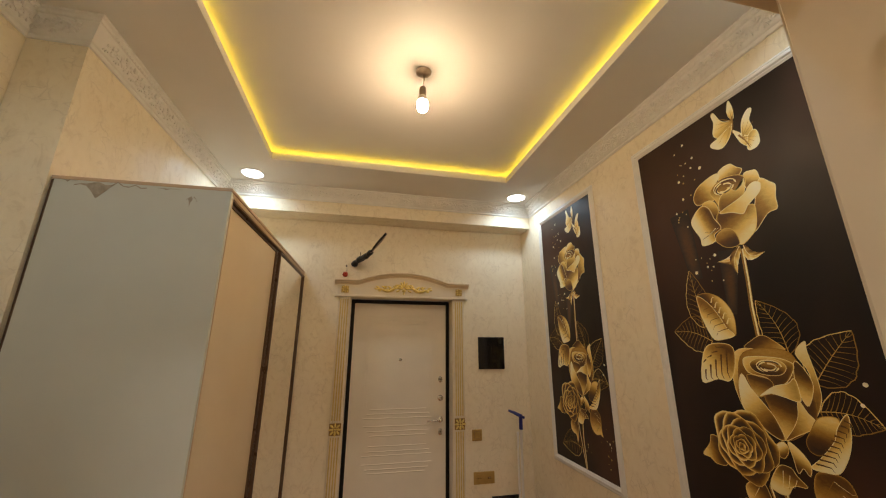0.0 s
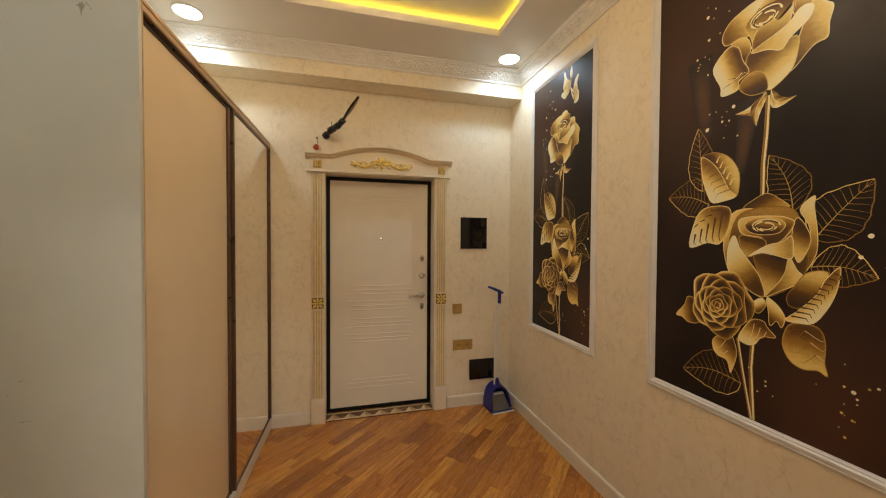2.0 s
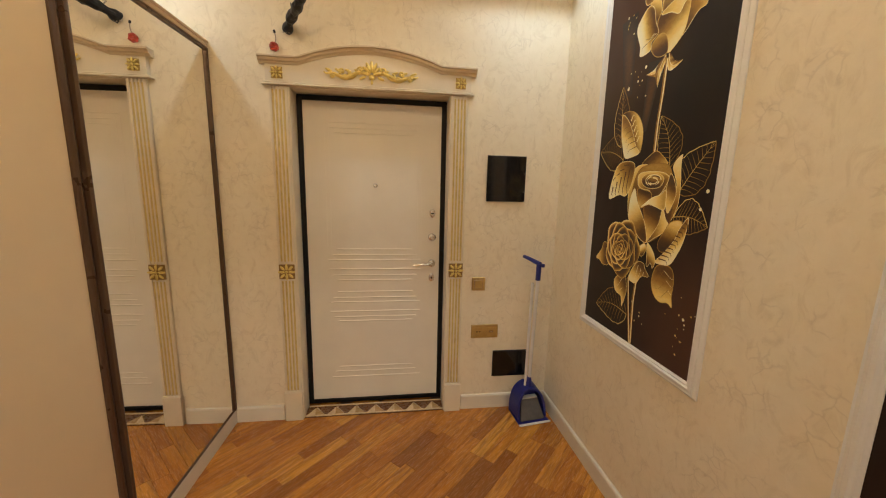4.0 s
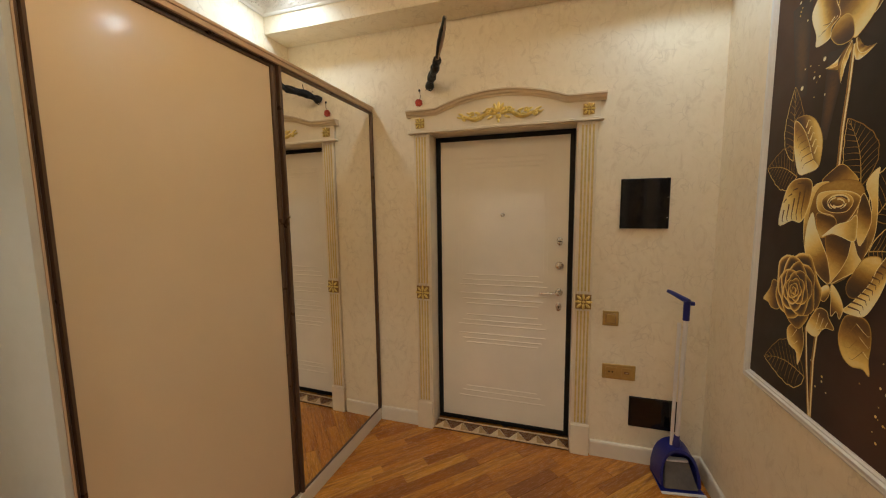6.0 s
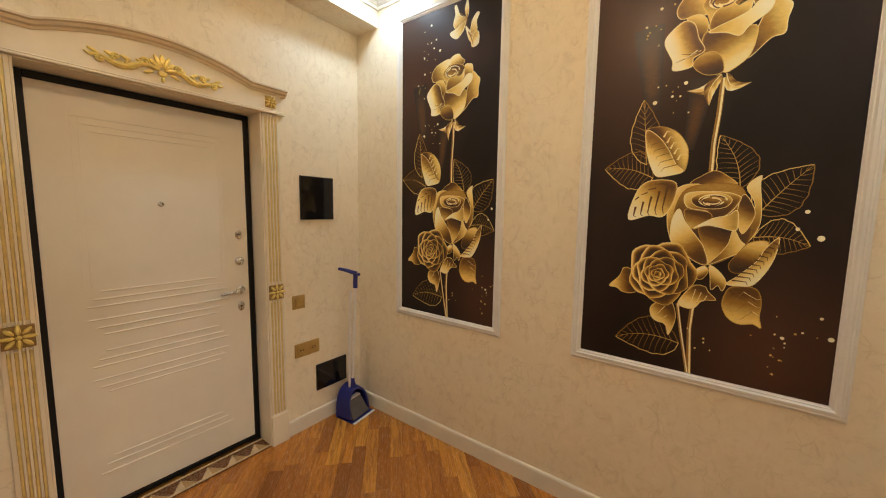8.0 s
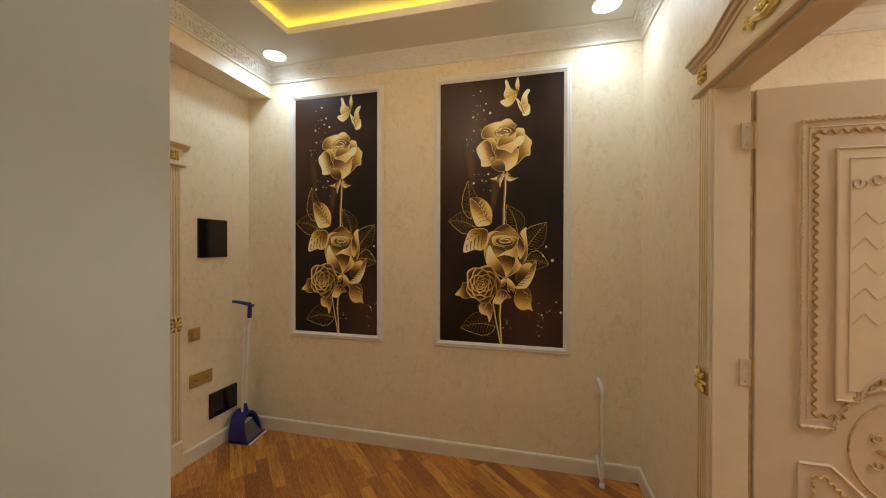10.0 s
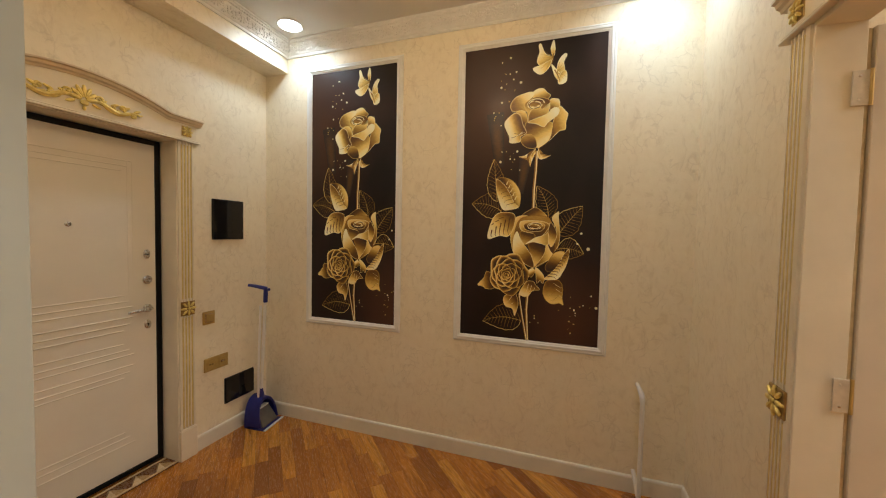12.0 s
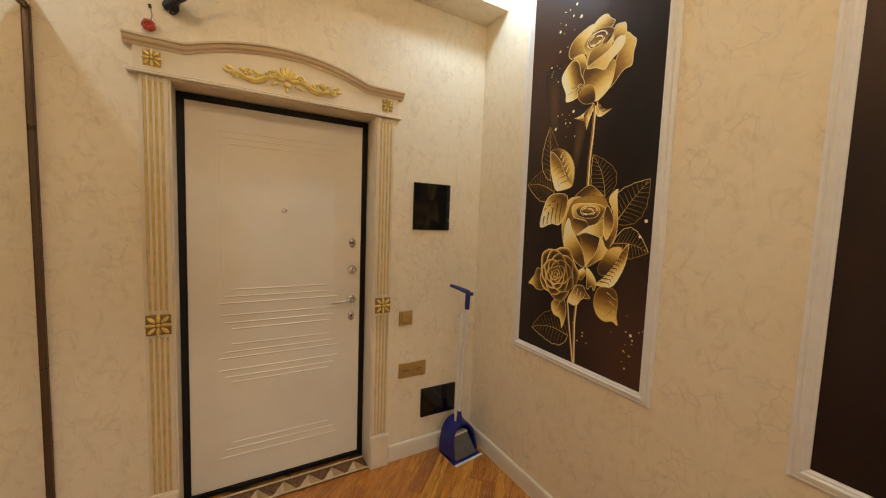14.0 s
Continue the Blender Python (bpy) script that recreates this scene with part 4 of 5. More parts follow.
def bud_rose(art, c):
    """A rose seen from the side: back petals, a coiled heart, a deep cup and rolled front petals."""
    drawn(art, c, (
        (((-31, 152), (-2, 171), (31, 170), (52, 145), (73, 121), (25, 90), (-26, 110)), 0.45, 0.82, 110, 0.9),
        (((-167, 86), (-142, 128), (-97, 148), (-44, 158), (-23, 140), (-69, 88), (-63, 44), (-112, 46), (-154, 49)), 0.38, 0.80, 30, 0.88),
        (((73, 99), (105, 102), (126, 88), (124, 30), (75, 30)), 0.45, 0.80, 60, 0.95),
        (((124, 53), (161, 25), (176, 4), (167, -40), (163, -86), (127, -94), (69, -149), (70, -100), (90, -40)), 0.36, 0.66, 20, 0.92),
        (((-82, 83), (-43, 114), (-9, 123), (41, 113), (72, 91), (71, 50), (20, 10), (-40, -18), (-63, 35)), 0.28, 0.58, 250, 0.7)), "printed golden rose petal")
    heart(art, (c[0] - 0.012, c[1] + 0.082), 0.050, 0.030, 3)
    drawn(art, c, (
        (((-45, 39), (-10, 62), (5, 73), (26, 46), (59, 60), (72, 84), (61, 21), (20, -5), (-53, -20)), 0.42, 0.78, 70, 0.88),
        (((-131, 43), (-94, 50), (-67, 27), (-60, -13), (-74, -63), (-90, -45), (-105, 10)), 0.30, 0.62, 60, 0.82),
        (((-63, -22), (4, -40), (82, -36), (86, -93), (69, -145), (25, -180), (0, -184), (-36, -146), (-75, -77)), 0.30, 0.84, 300, 0.72),
        (((-57, -28), (-31, -13), (19, 2), (60, 19), (83, 44), (106, 51), (127, 36), (118, 4), (89, -18), (62, -36), (38, -62), (-5, -40)), 0.70, 0.90, 20, 0.95),
        (((-99, -139), (-81, -109), (-42, -99), (-11, -124), (0, -177), (-26, -188), (-66, -177)), 0.20, 0.40, 100, 0.66),
        (((-200, -39), (-191, -2), (-140, 37), (-103, 16), (-86, -40), (-64, -89), (-99, -112), (-103, -143), (-164, -146), (-170, -106)), 0.30, 0.96, 200, 0.94)))
    bm, tone = start_print()
    y = art.level()
    for f in range(4):
        ribbon(bm, tone, y, [(c[0] + (-70 - 6 * f) / 1000, c[1] + (-90 + 2 * f) / 1000), (c[0] + (-105 - 8 * f) / 1000, c[1] + (-96 - 5 * f) / 1000), (c[0] + (-140 - 9 * f) / 1000, c[1] + (-88 - 14 * f) / 1000)], 0.005, 0.9 if f % 2 else 0.3)
    art.put("rose_print", bm)


def half_rose(art):
    """A rose leaning forward: an open heart above deep folded front petals."""
    drawn(art, (0, 0), (
        (((401, 793), (436, 823), (479, 842), (517, 821), (549, 783), (455, 770)), 0.18, 0.46, 300, 0.70),
        (((579, 776), (617, 818), (617, 783), (627, 694), (624, 626), (594, 572), (608, 706)), 0.42, 0.80, 70, 0.86),
        (((359, 778), (442, 789), (420, 740), (384, 684), (360, 600), (350, 562), (330, 665)), 0.30, 0.62, 150, 0.84),
        (((378, 760), (440, 790), (520, 792), (572, 765), (605, 640), (585, 545), (480, 471), (380, 540), (352, 650)), 0.14, 0.42, 80, 0.45),
        (((571, 750), (598, 717), (610, 668), (583, 602), (566, 625), (558, 689)), 0.22, 0.62, 240, 0.84),
        (((386, 748), (422, 762), (506, 760), (550, 749), (565, 729), (531, 674), (483, 652), (467, 683), (398, 700)), 0.26, 0.60, 110, 0.90),
        (((410, 735), (450, 756), (510, 752), (540, 730), (520, 700), (470, 694), (425, 706)), 0.16, 0.48, 80, 0.82)), "printed golden rose petal")
    heart(art, (0.480, 0.727), 0.044, 0.022, 3)
    drawn(art, (0, 0), (
        (((390, 690), (440, 686), (476, 676), (478, 650), (428, 612), (402, 636)), 0.20, 0.46, 250, 0.60),
        (((444, 620), (498, 626), (547, 617), (544, 564), (511, 507), (480, 471), (468, 518), (450, 577)), 0.16, 0.60, 245, 0.50),
        (((552, 617), (575, 576), (592, 556), (579, 529), (527, 497), (483, 472), (519, 521), (541, 564)), 0.42, 0.74, 20, 0.84),
        (((371, 694), (396, 641), (438, 582), (465, 538), (480, 471), (429, 487), (382, 535), (350, 562), (348, 644)), 0.26, 0.92, 130, 0.90),
        (((425, 616), (483, 656), (530, 669), (558, 689), (564, 640), (557, 611), (511, 621), (465, 629)), 0.56, 0.92, 190, 0.94)))


def ribs(art, heel, tip, far_heel, far_tip, n, width, value):
    """Printed ribs from a midrib (heel to tip) to the edge of a leaf."""
    a, b, c, d = (Vector(p) / 1000 for p in (heel, tip, far_heel, far_tip))
    bm, tone = start_print()
    y = art.level()
    for i in range(n):
        f = (i + 0.5) / n
        p, q = a.lerp(b, f), c.lerp(d, f)
        sag = (b - a).normalized() * 0.010
        ribbon(bm, tone, y, [p, p.lerp(q, 0.4) + sag * 0.6, p.lerp(q, 0.75) + sag, q], width, value)
    art.put("leaf_print", bm)


def filled_leaves(art):
    """Solid golden leaves, each half shaded on its own, with ribs and pale edges."""
    drawn(art, (0, 0), (
        (((231, 1027), (289, 1032), (348, 999), (386, 929), (378, 844), (346, 877), (315, 952), (266, 1001)), 0.16, 0.66, 20, 0.55),
        (((231, 1023), (271, 1000), (313, 945), (346, 877), (374, 844), (321, 829), (278, 831), (250, 890), (235, 952)), 0.42, 0.90, 235, 0.90)), "printed golden leaf")
    ribs(art, (362, 862), (262, 1005), (300, 834), (236, 985), 6, 0.0042, 0.34)
    ribs(art, (358, 880), (290, 1000), (380, 900), (310, 1020), 5, 0.0075, 0.84)
    drawn(art, (0, 0), ((((322, 812), (247, 807), (206, 755), (184, 646), (262, 664), (314, 660), (346, 712), (357, 789)), 0.30, 0.88, 225, 0.90),), "printed golden leaf")
    ribs(art, (340, 800), (196, 690), (330, 672), (200, 655), 5, 0.0085, 0.26)
    ribs(art, (330, 806), (205, 735), (290, 815), (200, 720), 4, 0.0060, 0.24)
    drawn(art, (0, 0), (
        (((124, 341), (165, 390), (181, 429), (220, 414), (236, 330), (186, 317), (157, 334)), 0.16, 0.64, 190, 0.74),
        (((555, 386), (595, 400), (631, 397), (649, 374), (655, 333), (653, 289), (661, 248), (637, 258), (602, 250), (573, 258), (550, 283), (538, 327)), 0.34, 0.64, 265, 0.58),
        (((598, 564), (629, 577), (656, 574), (657, 545), (645, 510), (613, 473), (583, 448), (555, 453), (548, 483), (572, 525)), 0.16, 0.64, 80, 0.50),
        (((683, 592), (682, 546), (672, 498), (652, 450), (623, 407), (585, 399), (545, 402), (575, 434), (608, 472), (634, 508), (648, 546)), 0.44, 0.86, 310, 0.90)), "printed golden leaf")
    ribs(art, (556, 410), (676, 580), (606, 398), (686, 560), 10, 0.0060, 0.25)
    ribs(art, (592, 396), (640, 290), (650, 372), (655, 285), 3, 0.0026, 0.84)
    ribs(art, (592, 396), (640, 290), (545, 340), (590, 256), 3, 0.0022, 0.40)
    drawn(art, (0, 0), (
        (((394, 306), (438, 378), (479, 383), (493, 362), (519, 333), (476, 325), (451, 290), (418, 285)), 0.28, 0.76, 250, 0.80),
        (((302, 278), (359, 312), (383, 276), (389, 225), (368, 156), (356, 200), (315, 212), (296, 241)), 0.26, 0.78, 230, 0.78),
        (((488, 470), (520, 450), (545, 410), (535, 372), (520, 392), (500, 372), (494, 420)), 0.30, 0.74, 60, 0.82),
        (((444, 447), (473, 466), (486, 443), (466, 410), (446, 417)), 0.34, 0.86, 120, 0.70)), "printed golden leaf")
    ribs(art, (440, 372), (500, 342), (412, 292), (470, 322), 3, 0.0026, 0.86)
    ribs(art, (345, 300), (370, 180), (305, 250), (352, 205), 3, 0.0026, 0.84)


def beam(art, base, tip, w0, w1, peak):
    """A faint printed ray of light that fades to both sides and ends."""
    B, T = Vector(base), Vector(tip)
    s = Vector((-(T - B).y, (T - B).x)).normalized()
    bm, tone = start_print()

    def at(u, v):
        p = B.lerp(T, u) + s * (v * (w0 + (w1 - w0) * u))
        return p.x, p.y

    sheet(bm, tone, art.level(), at, lambda u, v: peak * (1 - v * v) * math.sin(math.pi * (0.1 + 0.9 * u)), 10, 10)
    art.put("ray_print", bm, "faint printed brown ray")


def leaf_shape(base, tip, width, bend):
    B, T = Vector(base), Vector(tip)
    d = T - B
    n = Vector((-d.y, d.x))

    def at(u, v):
        w = width * math.sin(math.pi * u ** 0.8) ** 0.85 * (1 - 0.25 * u) * (1 + 0.035 * math.sin(34 * u))
        p = B + d * u + n * (bend * math.sin(math.pi * u) + v * w / max(d.length, 1e-6) * 0.5)
        return p.x, p.y
    return at


def line_leaf(art, base, tip, width, bend=0.1, veins=10):
    """A leaf drawn in gold outline with its veins."""
    at = leaf_shape(base, tip, width, bend)
    bm, tone = start_print()
    y = art.level()
    n = 18
    for v in (-1, 1):
        ribbon(bm, tone, y, [at(i / n, v) for i in range(n + 1)], 0.0032, 0.56 + 0.14 * v, False)
    ribbon(bm, tone, y - 0.00004, [at(i / n, 0) for i in range(n + 1)], 0.0036, 0.60)
    for i in range(1, veins + 1):
        u = i / (veins + 1.5)
        for v in (-1, 1):
            ribbon(bm, tone, y - 0.00004, [at(min(1, u + 0.16 * f * (1 - 0.3 * f)), v * 0.96 * f) for f in (0, 0.25, 0.5, 0.75, 1)], 0.0026, 0.44)
    art.put("leaf_print", bm, "printed golden outline leaf")


def gold_leaf(art, base, tip, width, bend=0.1, lo=0.35, hi=0.8, ridges=6):
    """A filled golden leaf with ribs."""
    at = leaf_shape(base, tip, width, bend)
    bm, tone = start_print()
    y = art.level()

    def shade(u, v):
        rib = math.sin(2 * math.pi * ridges * (u - 0.24 * abs(v)))
        side = 0.5 + 0.5 * v if lo < 0.35 else 0.5 - 0.5 * v
        return lo - 0.12 + (hi - lo + 0.28) * (0.05 + 0.95 * side * (0.4 + 0.6 * math.sin(math.pi * u ** 1.3))) + 0.115 * rib * (0.4 + 0.6 * abs(v)) + (0.14 if abs(v) > 0.92 else 0)

    sheet(bm, tone, y, at, shade, 36, 14)
    ribbon(bm, tone, y - 0.00005, [at(i / 12, 0) for i in range(13)], 0.0036, min(1, hi + 0.06))
    art.put("leaf_print", bm, "printed golden leaf")


def butterfly(art, c, wings, body):
    """Pale wings with yellow roots and dark veins, drawn about the body, in millimetres."""
    drawn(art, c, [(w, 0.66, 0.98, light, 0.96) for w, light in wings], "printed pale gold butterfly wing")
    bm, tone = start_print()
    y = art.level()
    for w, light in wings:
        mid = sum((Vector(p) for p in w), Vector((0, 0))) / len(w) / 1000
        for k in (-0.25, 0.0, 0.25):
            side = Vector((-mid.y, mid.x)) * k
            ribbon(bm, tone, y, [Vector(c), Vector(c) + mid * 0.7 + side, Vector(c) + mid * 1.15 + side * 1.5], 0.0030, 0.52)
    ribbon(bm, tone, y - 0.00004, [Vector(c) + Vector(p) / 1000 for p in body], 0.008, 0.40)
    art.put("butterfly_print", bm, "printed butterfly body and veins")


def mural(y_left, width, label):
    """A dark printed panel in a white moulded frame; local x to the right, z up from its foot."""
    z0, height, fw = 0.812, 1.982, 0.042
    t = thing("mural", pose(EAST, y_left, z0, 0, 0, -90), label, "mural", "murals on the east wall")
    prof = ((-0.007, 0.0), (-0.007, -0.006), (-0.003, -0.008), (0.0, -0.010), (0.004, -0.014), (0.010, -0.012), (0.014, -0.016), (0.024, -0.017), (0.030, -0.011), (0.034, -0.011), (0.039, -0.006), (fw, -0.005), (fw, 0.0))
    cs = ((0, 0), (width, 0), (width, height), (0, height))
    dirs = ((1, 1), (-1, 1), (-1, -1), (1, -1))
    for i in range(4):
        a, b, da, db = cs[i], cs[(i + 1) % 4], dirs[i], dirs[(i + 1) % 4]
        bm = bmesh.new()
        loft(bm, [(a[0] + da[0] * u, v, a[1] + da[1] * u) for u, v in prof], [(b[0] + db[0] * u, v, b[1] + db[1] * u) for u, v in prof])
        part("frame_moulding", bm, WHITE, t, "white moulded frame side")
    part("panel", made(box, fw + 0.0005, width - fw - 0.0005, -0.0045, -0.0005, fw + 0.0005, height - fw - 0.0005), CANVAS, t, "dark brown printed mural sheet")
    return t, width, height, fw


def paint_mural(y_left, width, shift, label):
    SIZE = 1.03
    t, width, height, fw = mural(y_left, width, label)
    inner = new("flower_print")
    inner.parent = t
    inner.location, inner.scale = (fw - 0.012 + shift, -0.0042, fw - 0.009), (SIZE, 0.2, SIZE)
    inner["label"] = "golden roses, leaves and butterflies printed on the panel"
    art = Art(inner, (0.012 - shift) / SIZE, (width - 2 * fw + 0.012 - shift) / SIZE, 0.009 / SIZE)
    # faint rays behind the flowers
    beam(art, (0.250, 1.10), (0.215, 1.44), 0.030, 0.055, 0.21)
    beam(art, (0.385, 0.93), (0.418, 1.20), 0.018, 0.045, 0.21)
    # stems
    for pts, w, v in (([(0.478, 1.19), (0.474, 1.06), (0.466, 0.95), (0.466, 0.78)], 0.017, 0.62), ([(0.448, 0.36), (0.440, 0.20), (0.452, 0.004)], 0.016, 0.6), ([(0.392, 0.30), (0.412, 0.18), (0.446, 0.004)], 0.011, 0.68)):
        bm, tone = start_print()
        y = art.level()
        ribbon(bm, tone, y, pts, w, v - 0.2, False)
        ribbon(bm, tone, y - 0.00005, [(px + w * 0.15, pz) for px, pz in pts], w * 0.4, v + 0.28, False)
        art.put("stem_print", bm, "printed golden stem")
    # leaves behind the flowers
    line_leaf(art, (0.240, 0.880), (0.215, 1.150), 0.128, 0.0)
    line_leaf(art, (0.268, 0.822), (0.076, 0.870), 0.176, -0.09)
    line_leaf(art, (0.560, 0.770), (0.485, 0.976), 0.142, -0.08)
    line_leaf(art, (0.618, 0.676), (0.752, 0.848), 0.165, 0.02)
    line_leaf(art, (0.612, 0.588), (0.766, 0.565), 0.147, 0.10)
    line_leaf(art, (0.408, 0.130), (0.165, 0.106), 0.182, -0.10)
    # sepals under the top rose
    gold_leaf(art, (0.470, 1.204), (0.366, 1.160), 0.045, 0.25, 0.4, 0.85, 3)
    gold_leaf(art, (0.470, 1.204), (0.440, 1.092), 0.045, -0.15, 0.3, 0.8, 3)
    gold_leaf(art, (0.486, 1.204), (0.562, 1.158), 0.045, -0.35, 0.4, 0.85, 3)
    half_rose(art)
    filled_leaves(art)
    coil_rose(art, (0.322, 0.424), 0.132, "printed golden rose petals")
    bud_rose(art, (0.476, 1.394))
    butterfly(art, (0.555, 1.746), (
        (((-5, 13), (-13, 52), (3, 99), (13, 52), (8, 8)), 90),
        (((0, -8), (-44, 26), (-70, 86), (-84, 78), (-78, 39), (-91, -18), (-52, -52)), 130),
        (((-8, -18), (-65, -39), (-112, -52), (-104, -75), (-65, -96), (-23, -65)), 200)), ((4, 20), (0, -20), (-10, -60)))
    butterfly(art, (0.581, 1.651), (
        (((0, 0), (8, 65), (39, 104), (57, 96), (39, 57), (44, 13), (18, -21)), 70),
        (((-31, 52), (-23, 13), (-8, -26), (18, -52), (34, -26), (8, 5)), 130),
        (((26, 0), (55, 0), (57, -57), (26, -73), (8, -57)), 320)), ((-14, 18), (6, -18), (20, -60)))
    # pale specks
    rng = random.Random(4)
    bm, tone = start_print()
    y = art.level()

    def speck(x, z, r, v):
        c = [bm.verts.new((x + r * math.cos(math.pi * i / 4), y, z + r * math.sin(math.pi * i / 4))) for i in range(8)]
        for q in c:
            q[tone] = v
        bm.faces.new(c)

    for x, z, r in ((0.303, 1.774, 6), (0.341, 1.684, 6), (0.325, 1.639, 5), (0.37, 1.616, 8), (0.249, 1.597, 7), (0.255, 1.502, 6), (0.205, 1.443, 5), (0.359, 1.193, 7), (0.255, 1.132, 8), (0.316, 1.148, 5), (0.749, 0.686, 7), (0.79, 0.594, 10), (0.729, 0.624, 6), (0.816, 0.314, 5), (0.845, 0.245, 8), (0.722, 0.223, 6)):
        speck(x, z, r * 0.00105, 0.98)
    for cx, cz, sx, sz, n in ((0.27, 1.64, 0.05, 0.12, 9), (0.23, 1.40, 0.03, 0.08, 6), (0.32, 1.14, 0.04, 0.06, 8), (0.70, 0.13, 0.05, 0.07, 10), (0.45, 0.20, 0.05, 0.08, 6), (0.76, 0.26, 0.05, 0.08, 5)):
        for _ in range(n):
            speck(rng.gauss(cx, sx * 0.7), rng.gauss(cz, sz * 0.7), rng.uniform(0.002, 0.0042), rng.uniform(0.5, 0.95))
    art.put("speck_print", bm, "printed pale specks")


paint_mural(2.839, 0.814, -0.055, "dark rose mural in a narrow white moulded frame")
paint_mural(1.602, 0.958, 0.0, "dark rose mural in a wide white moulded frame")


# ---- fittings on the north wall ----
def black_panel(x0, x1, z0, z1, label, latch):
    c = (x0 + x1) / 2
    t = thing("wall_box", pose(c, NORTH, z0), label, "wall box", "black wall boxes")
    w, h = (x1 - x0) / 2, z1 - z0
    part("housing", made(box, -w, w, -0.010, -0.0005, 0, h, 0.002), BLACK, t)
    part("cover", made(box, -w + 0.002, w - 0.002, -0.016, -0.0105, 0.002, h - 0.002, 0.002), GLOSSBLACK, t, "glossy black cover")
    for z in latch:
        part("latch", made(box, w - 0.016, w - 0.006, -0.0185, -0.0165, h * z - 0.002, h * z + 0.002, 0.0005), STEEL, t, "small bright latch")


black_panel(1.043, 1.298, 1.463, 1.752, "glossy black square panel on the wall", (0.22, 0.62))
black_panel(1.136, 1.394, 0.238, 0.428, "glossy black low panel on the wall", ())


def switch():
    t = thing("light_switch", pose(1.014, NORTH, 0.912), "square brushed gold light switch on the wall", "light switch")
    part("plate", made(box, -0.045, 0.045, -0.010, -0.0005, -0.046, 0.046, 0.003), BRASS, t)
    part("inner_frame", made(box, -0.030, 0.030, -0.013, -0.0105, -0.031, 0.031, 0.002), OCHRETILE, t)
    part("rocker", made(box, -0.025, 0.025, -0.017, -0.0135, -0.026, 0.026, 0.002), BRASS, t)


def sockets():
    t = thing("double_socket", pose(1.070, NORTH, 0.575), "double brushed gold socket plate on the wall", "socket")
    part("plate", made(box, -0.094, 0.094, -0.010, -0.0005, -0.048, 0.048, 0.003), BRASS, t)
    for s in (-1, 1):
        ins = part("insert", made(box, s * 0.045 - 0.030, s * 0.045 + 0.030, -0.013, -0.0105, -0.030, 0.030, 0.002), BRASS, t)
        if s < 0:
            for dx in (-0.010, 0.010):
                part("pin_hole", made(lathe, ((0.005, 0.0), (0.005, 0.0012)), (s * 0.045 + dx, -0.0132, 0.0), "y", 10), BLACK, ins)
        else:
            part("port", made(box, s * 0.045 - 0.014, s * 0.045 + 0.014, -0.0145, -0.0132, -0.006, 0.006), UMBER, ins)
            part("port_shutter", made(box, s * 0.045 - 0.008, s * 0.045 + 0.008, -0.0155, -0.0147, -0.003, 0.003), PALEGOLD, ins)


switch()
sockets()


def wires():
    t = thing("wire_bundle", pose(-0.140, NORTH, 2.395), "bundle of taped black wires hanging out of the wall", "wires")
    rng = random.Random(2)
    n = 14
    core = [(0.25 * f, -0.475 * f, -0.02 * math.sin(math.pi * f) + 0.155 * f + 0.012 * math.sin(9 * f)) for f in [i / (n - 1) * 0.58 for i in range(n)]]
    bm = made(tube, core, 0.027, 11, [0.65 + 0.5 * rng.random() for _ in range(n)])
    for v in bm.verts:
        v.co += Vector((rng.uniform(-1, 1), rng.uniform(-1, 1), rng.uniform(-1, 1))) * 0.0035
    part("taped_core", bm, TAPE, t, "black taped cable core")
    end = Vector(core[-1])
    tip = Vector((0.255, -0.485, 0.170))
    for s in (-1, 1):
        pts = []
        for i in range(13):
            f = i / 12
            p = end.lerp(tip, f)
            pts.append((p.x + s * 0.014 * math.sin(math.pi * f), p.y - s * 0.006 * math.sin(math.pi * f), p.z + s * 0.008 * math.sin(math.pi * f)))
        part("cable_loop", made(tube, pts, 0.0095, 7, [0.8 + 0.4 * rng.random() for _ in range(13)]), CABLE if s > 0 else TAPE, t, "cable bent into a narrow loop", True)
    for k in range(4):
        a = Vector(core[2 * k + 3])
        d = Vector((rng.uniform(-0.03, 0.02), rng.uniform(-0.03, 0.01), rng.uniform(0.0, 0.04)))
        part("loose_wire", made(tube, [a, a + d * 0.6 + Vector((0, 0, 0.008)), a + d * 1.5], 0.0028, 6), TAPE if k % 2 else CABLE, t)
    for k in range(3):
        a = Vector((0.012 * (k - 1), -0.006, -0.008))
        part("loose_wire", made(tube, [a + Vector((0, 0.006, 0)), a + Vector((-0.004, -0.012, -0.006)), a + Vector((0.004 * (k - 1), -0.02, -0.016))], 0.003, 6), CABLE, t)
    r = thing("red_cap", pose(-0.210, NORTH, 2.293), "small torn red plastic cap with a wire stub on the wall", "wire cap")
    bm = bmesh.new()
    lathe(bm, ((0.010, 0.0), (0.019, 0.004), (0.024, 0.016), (0.021, 0.028), (0.012, 0.034), (0.004, 0.030)), (0, 0, 0.005), "y", 14)
    for v in bm.verts:
        v.co += Vector((rng.uniform(-1, 1), rng.uniform(-0.5, 0.5), rng.uniform(-1, 1))) * 0.0035
    part("cap", bm, RED, r)
    part("wire_stub", made(tube, [(0.004, -0.012, 0.02), (0.012, -0.016, 0.05), (0.008, -0.02, 0.078)], 0.003, 6), CABLE, r, "", True)
    part("stub_end", made(tube, [(0.008, -0.02, 0.076), (0.004, -0.022, 0.090)], 0.006, 7), TAPE, r, "black wire end")


wires()


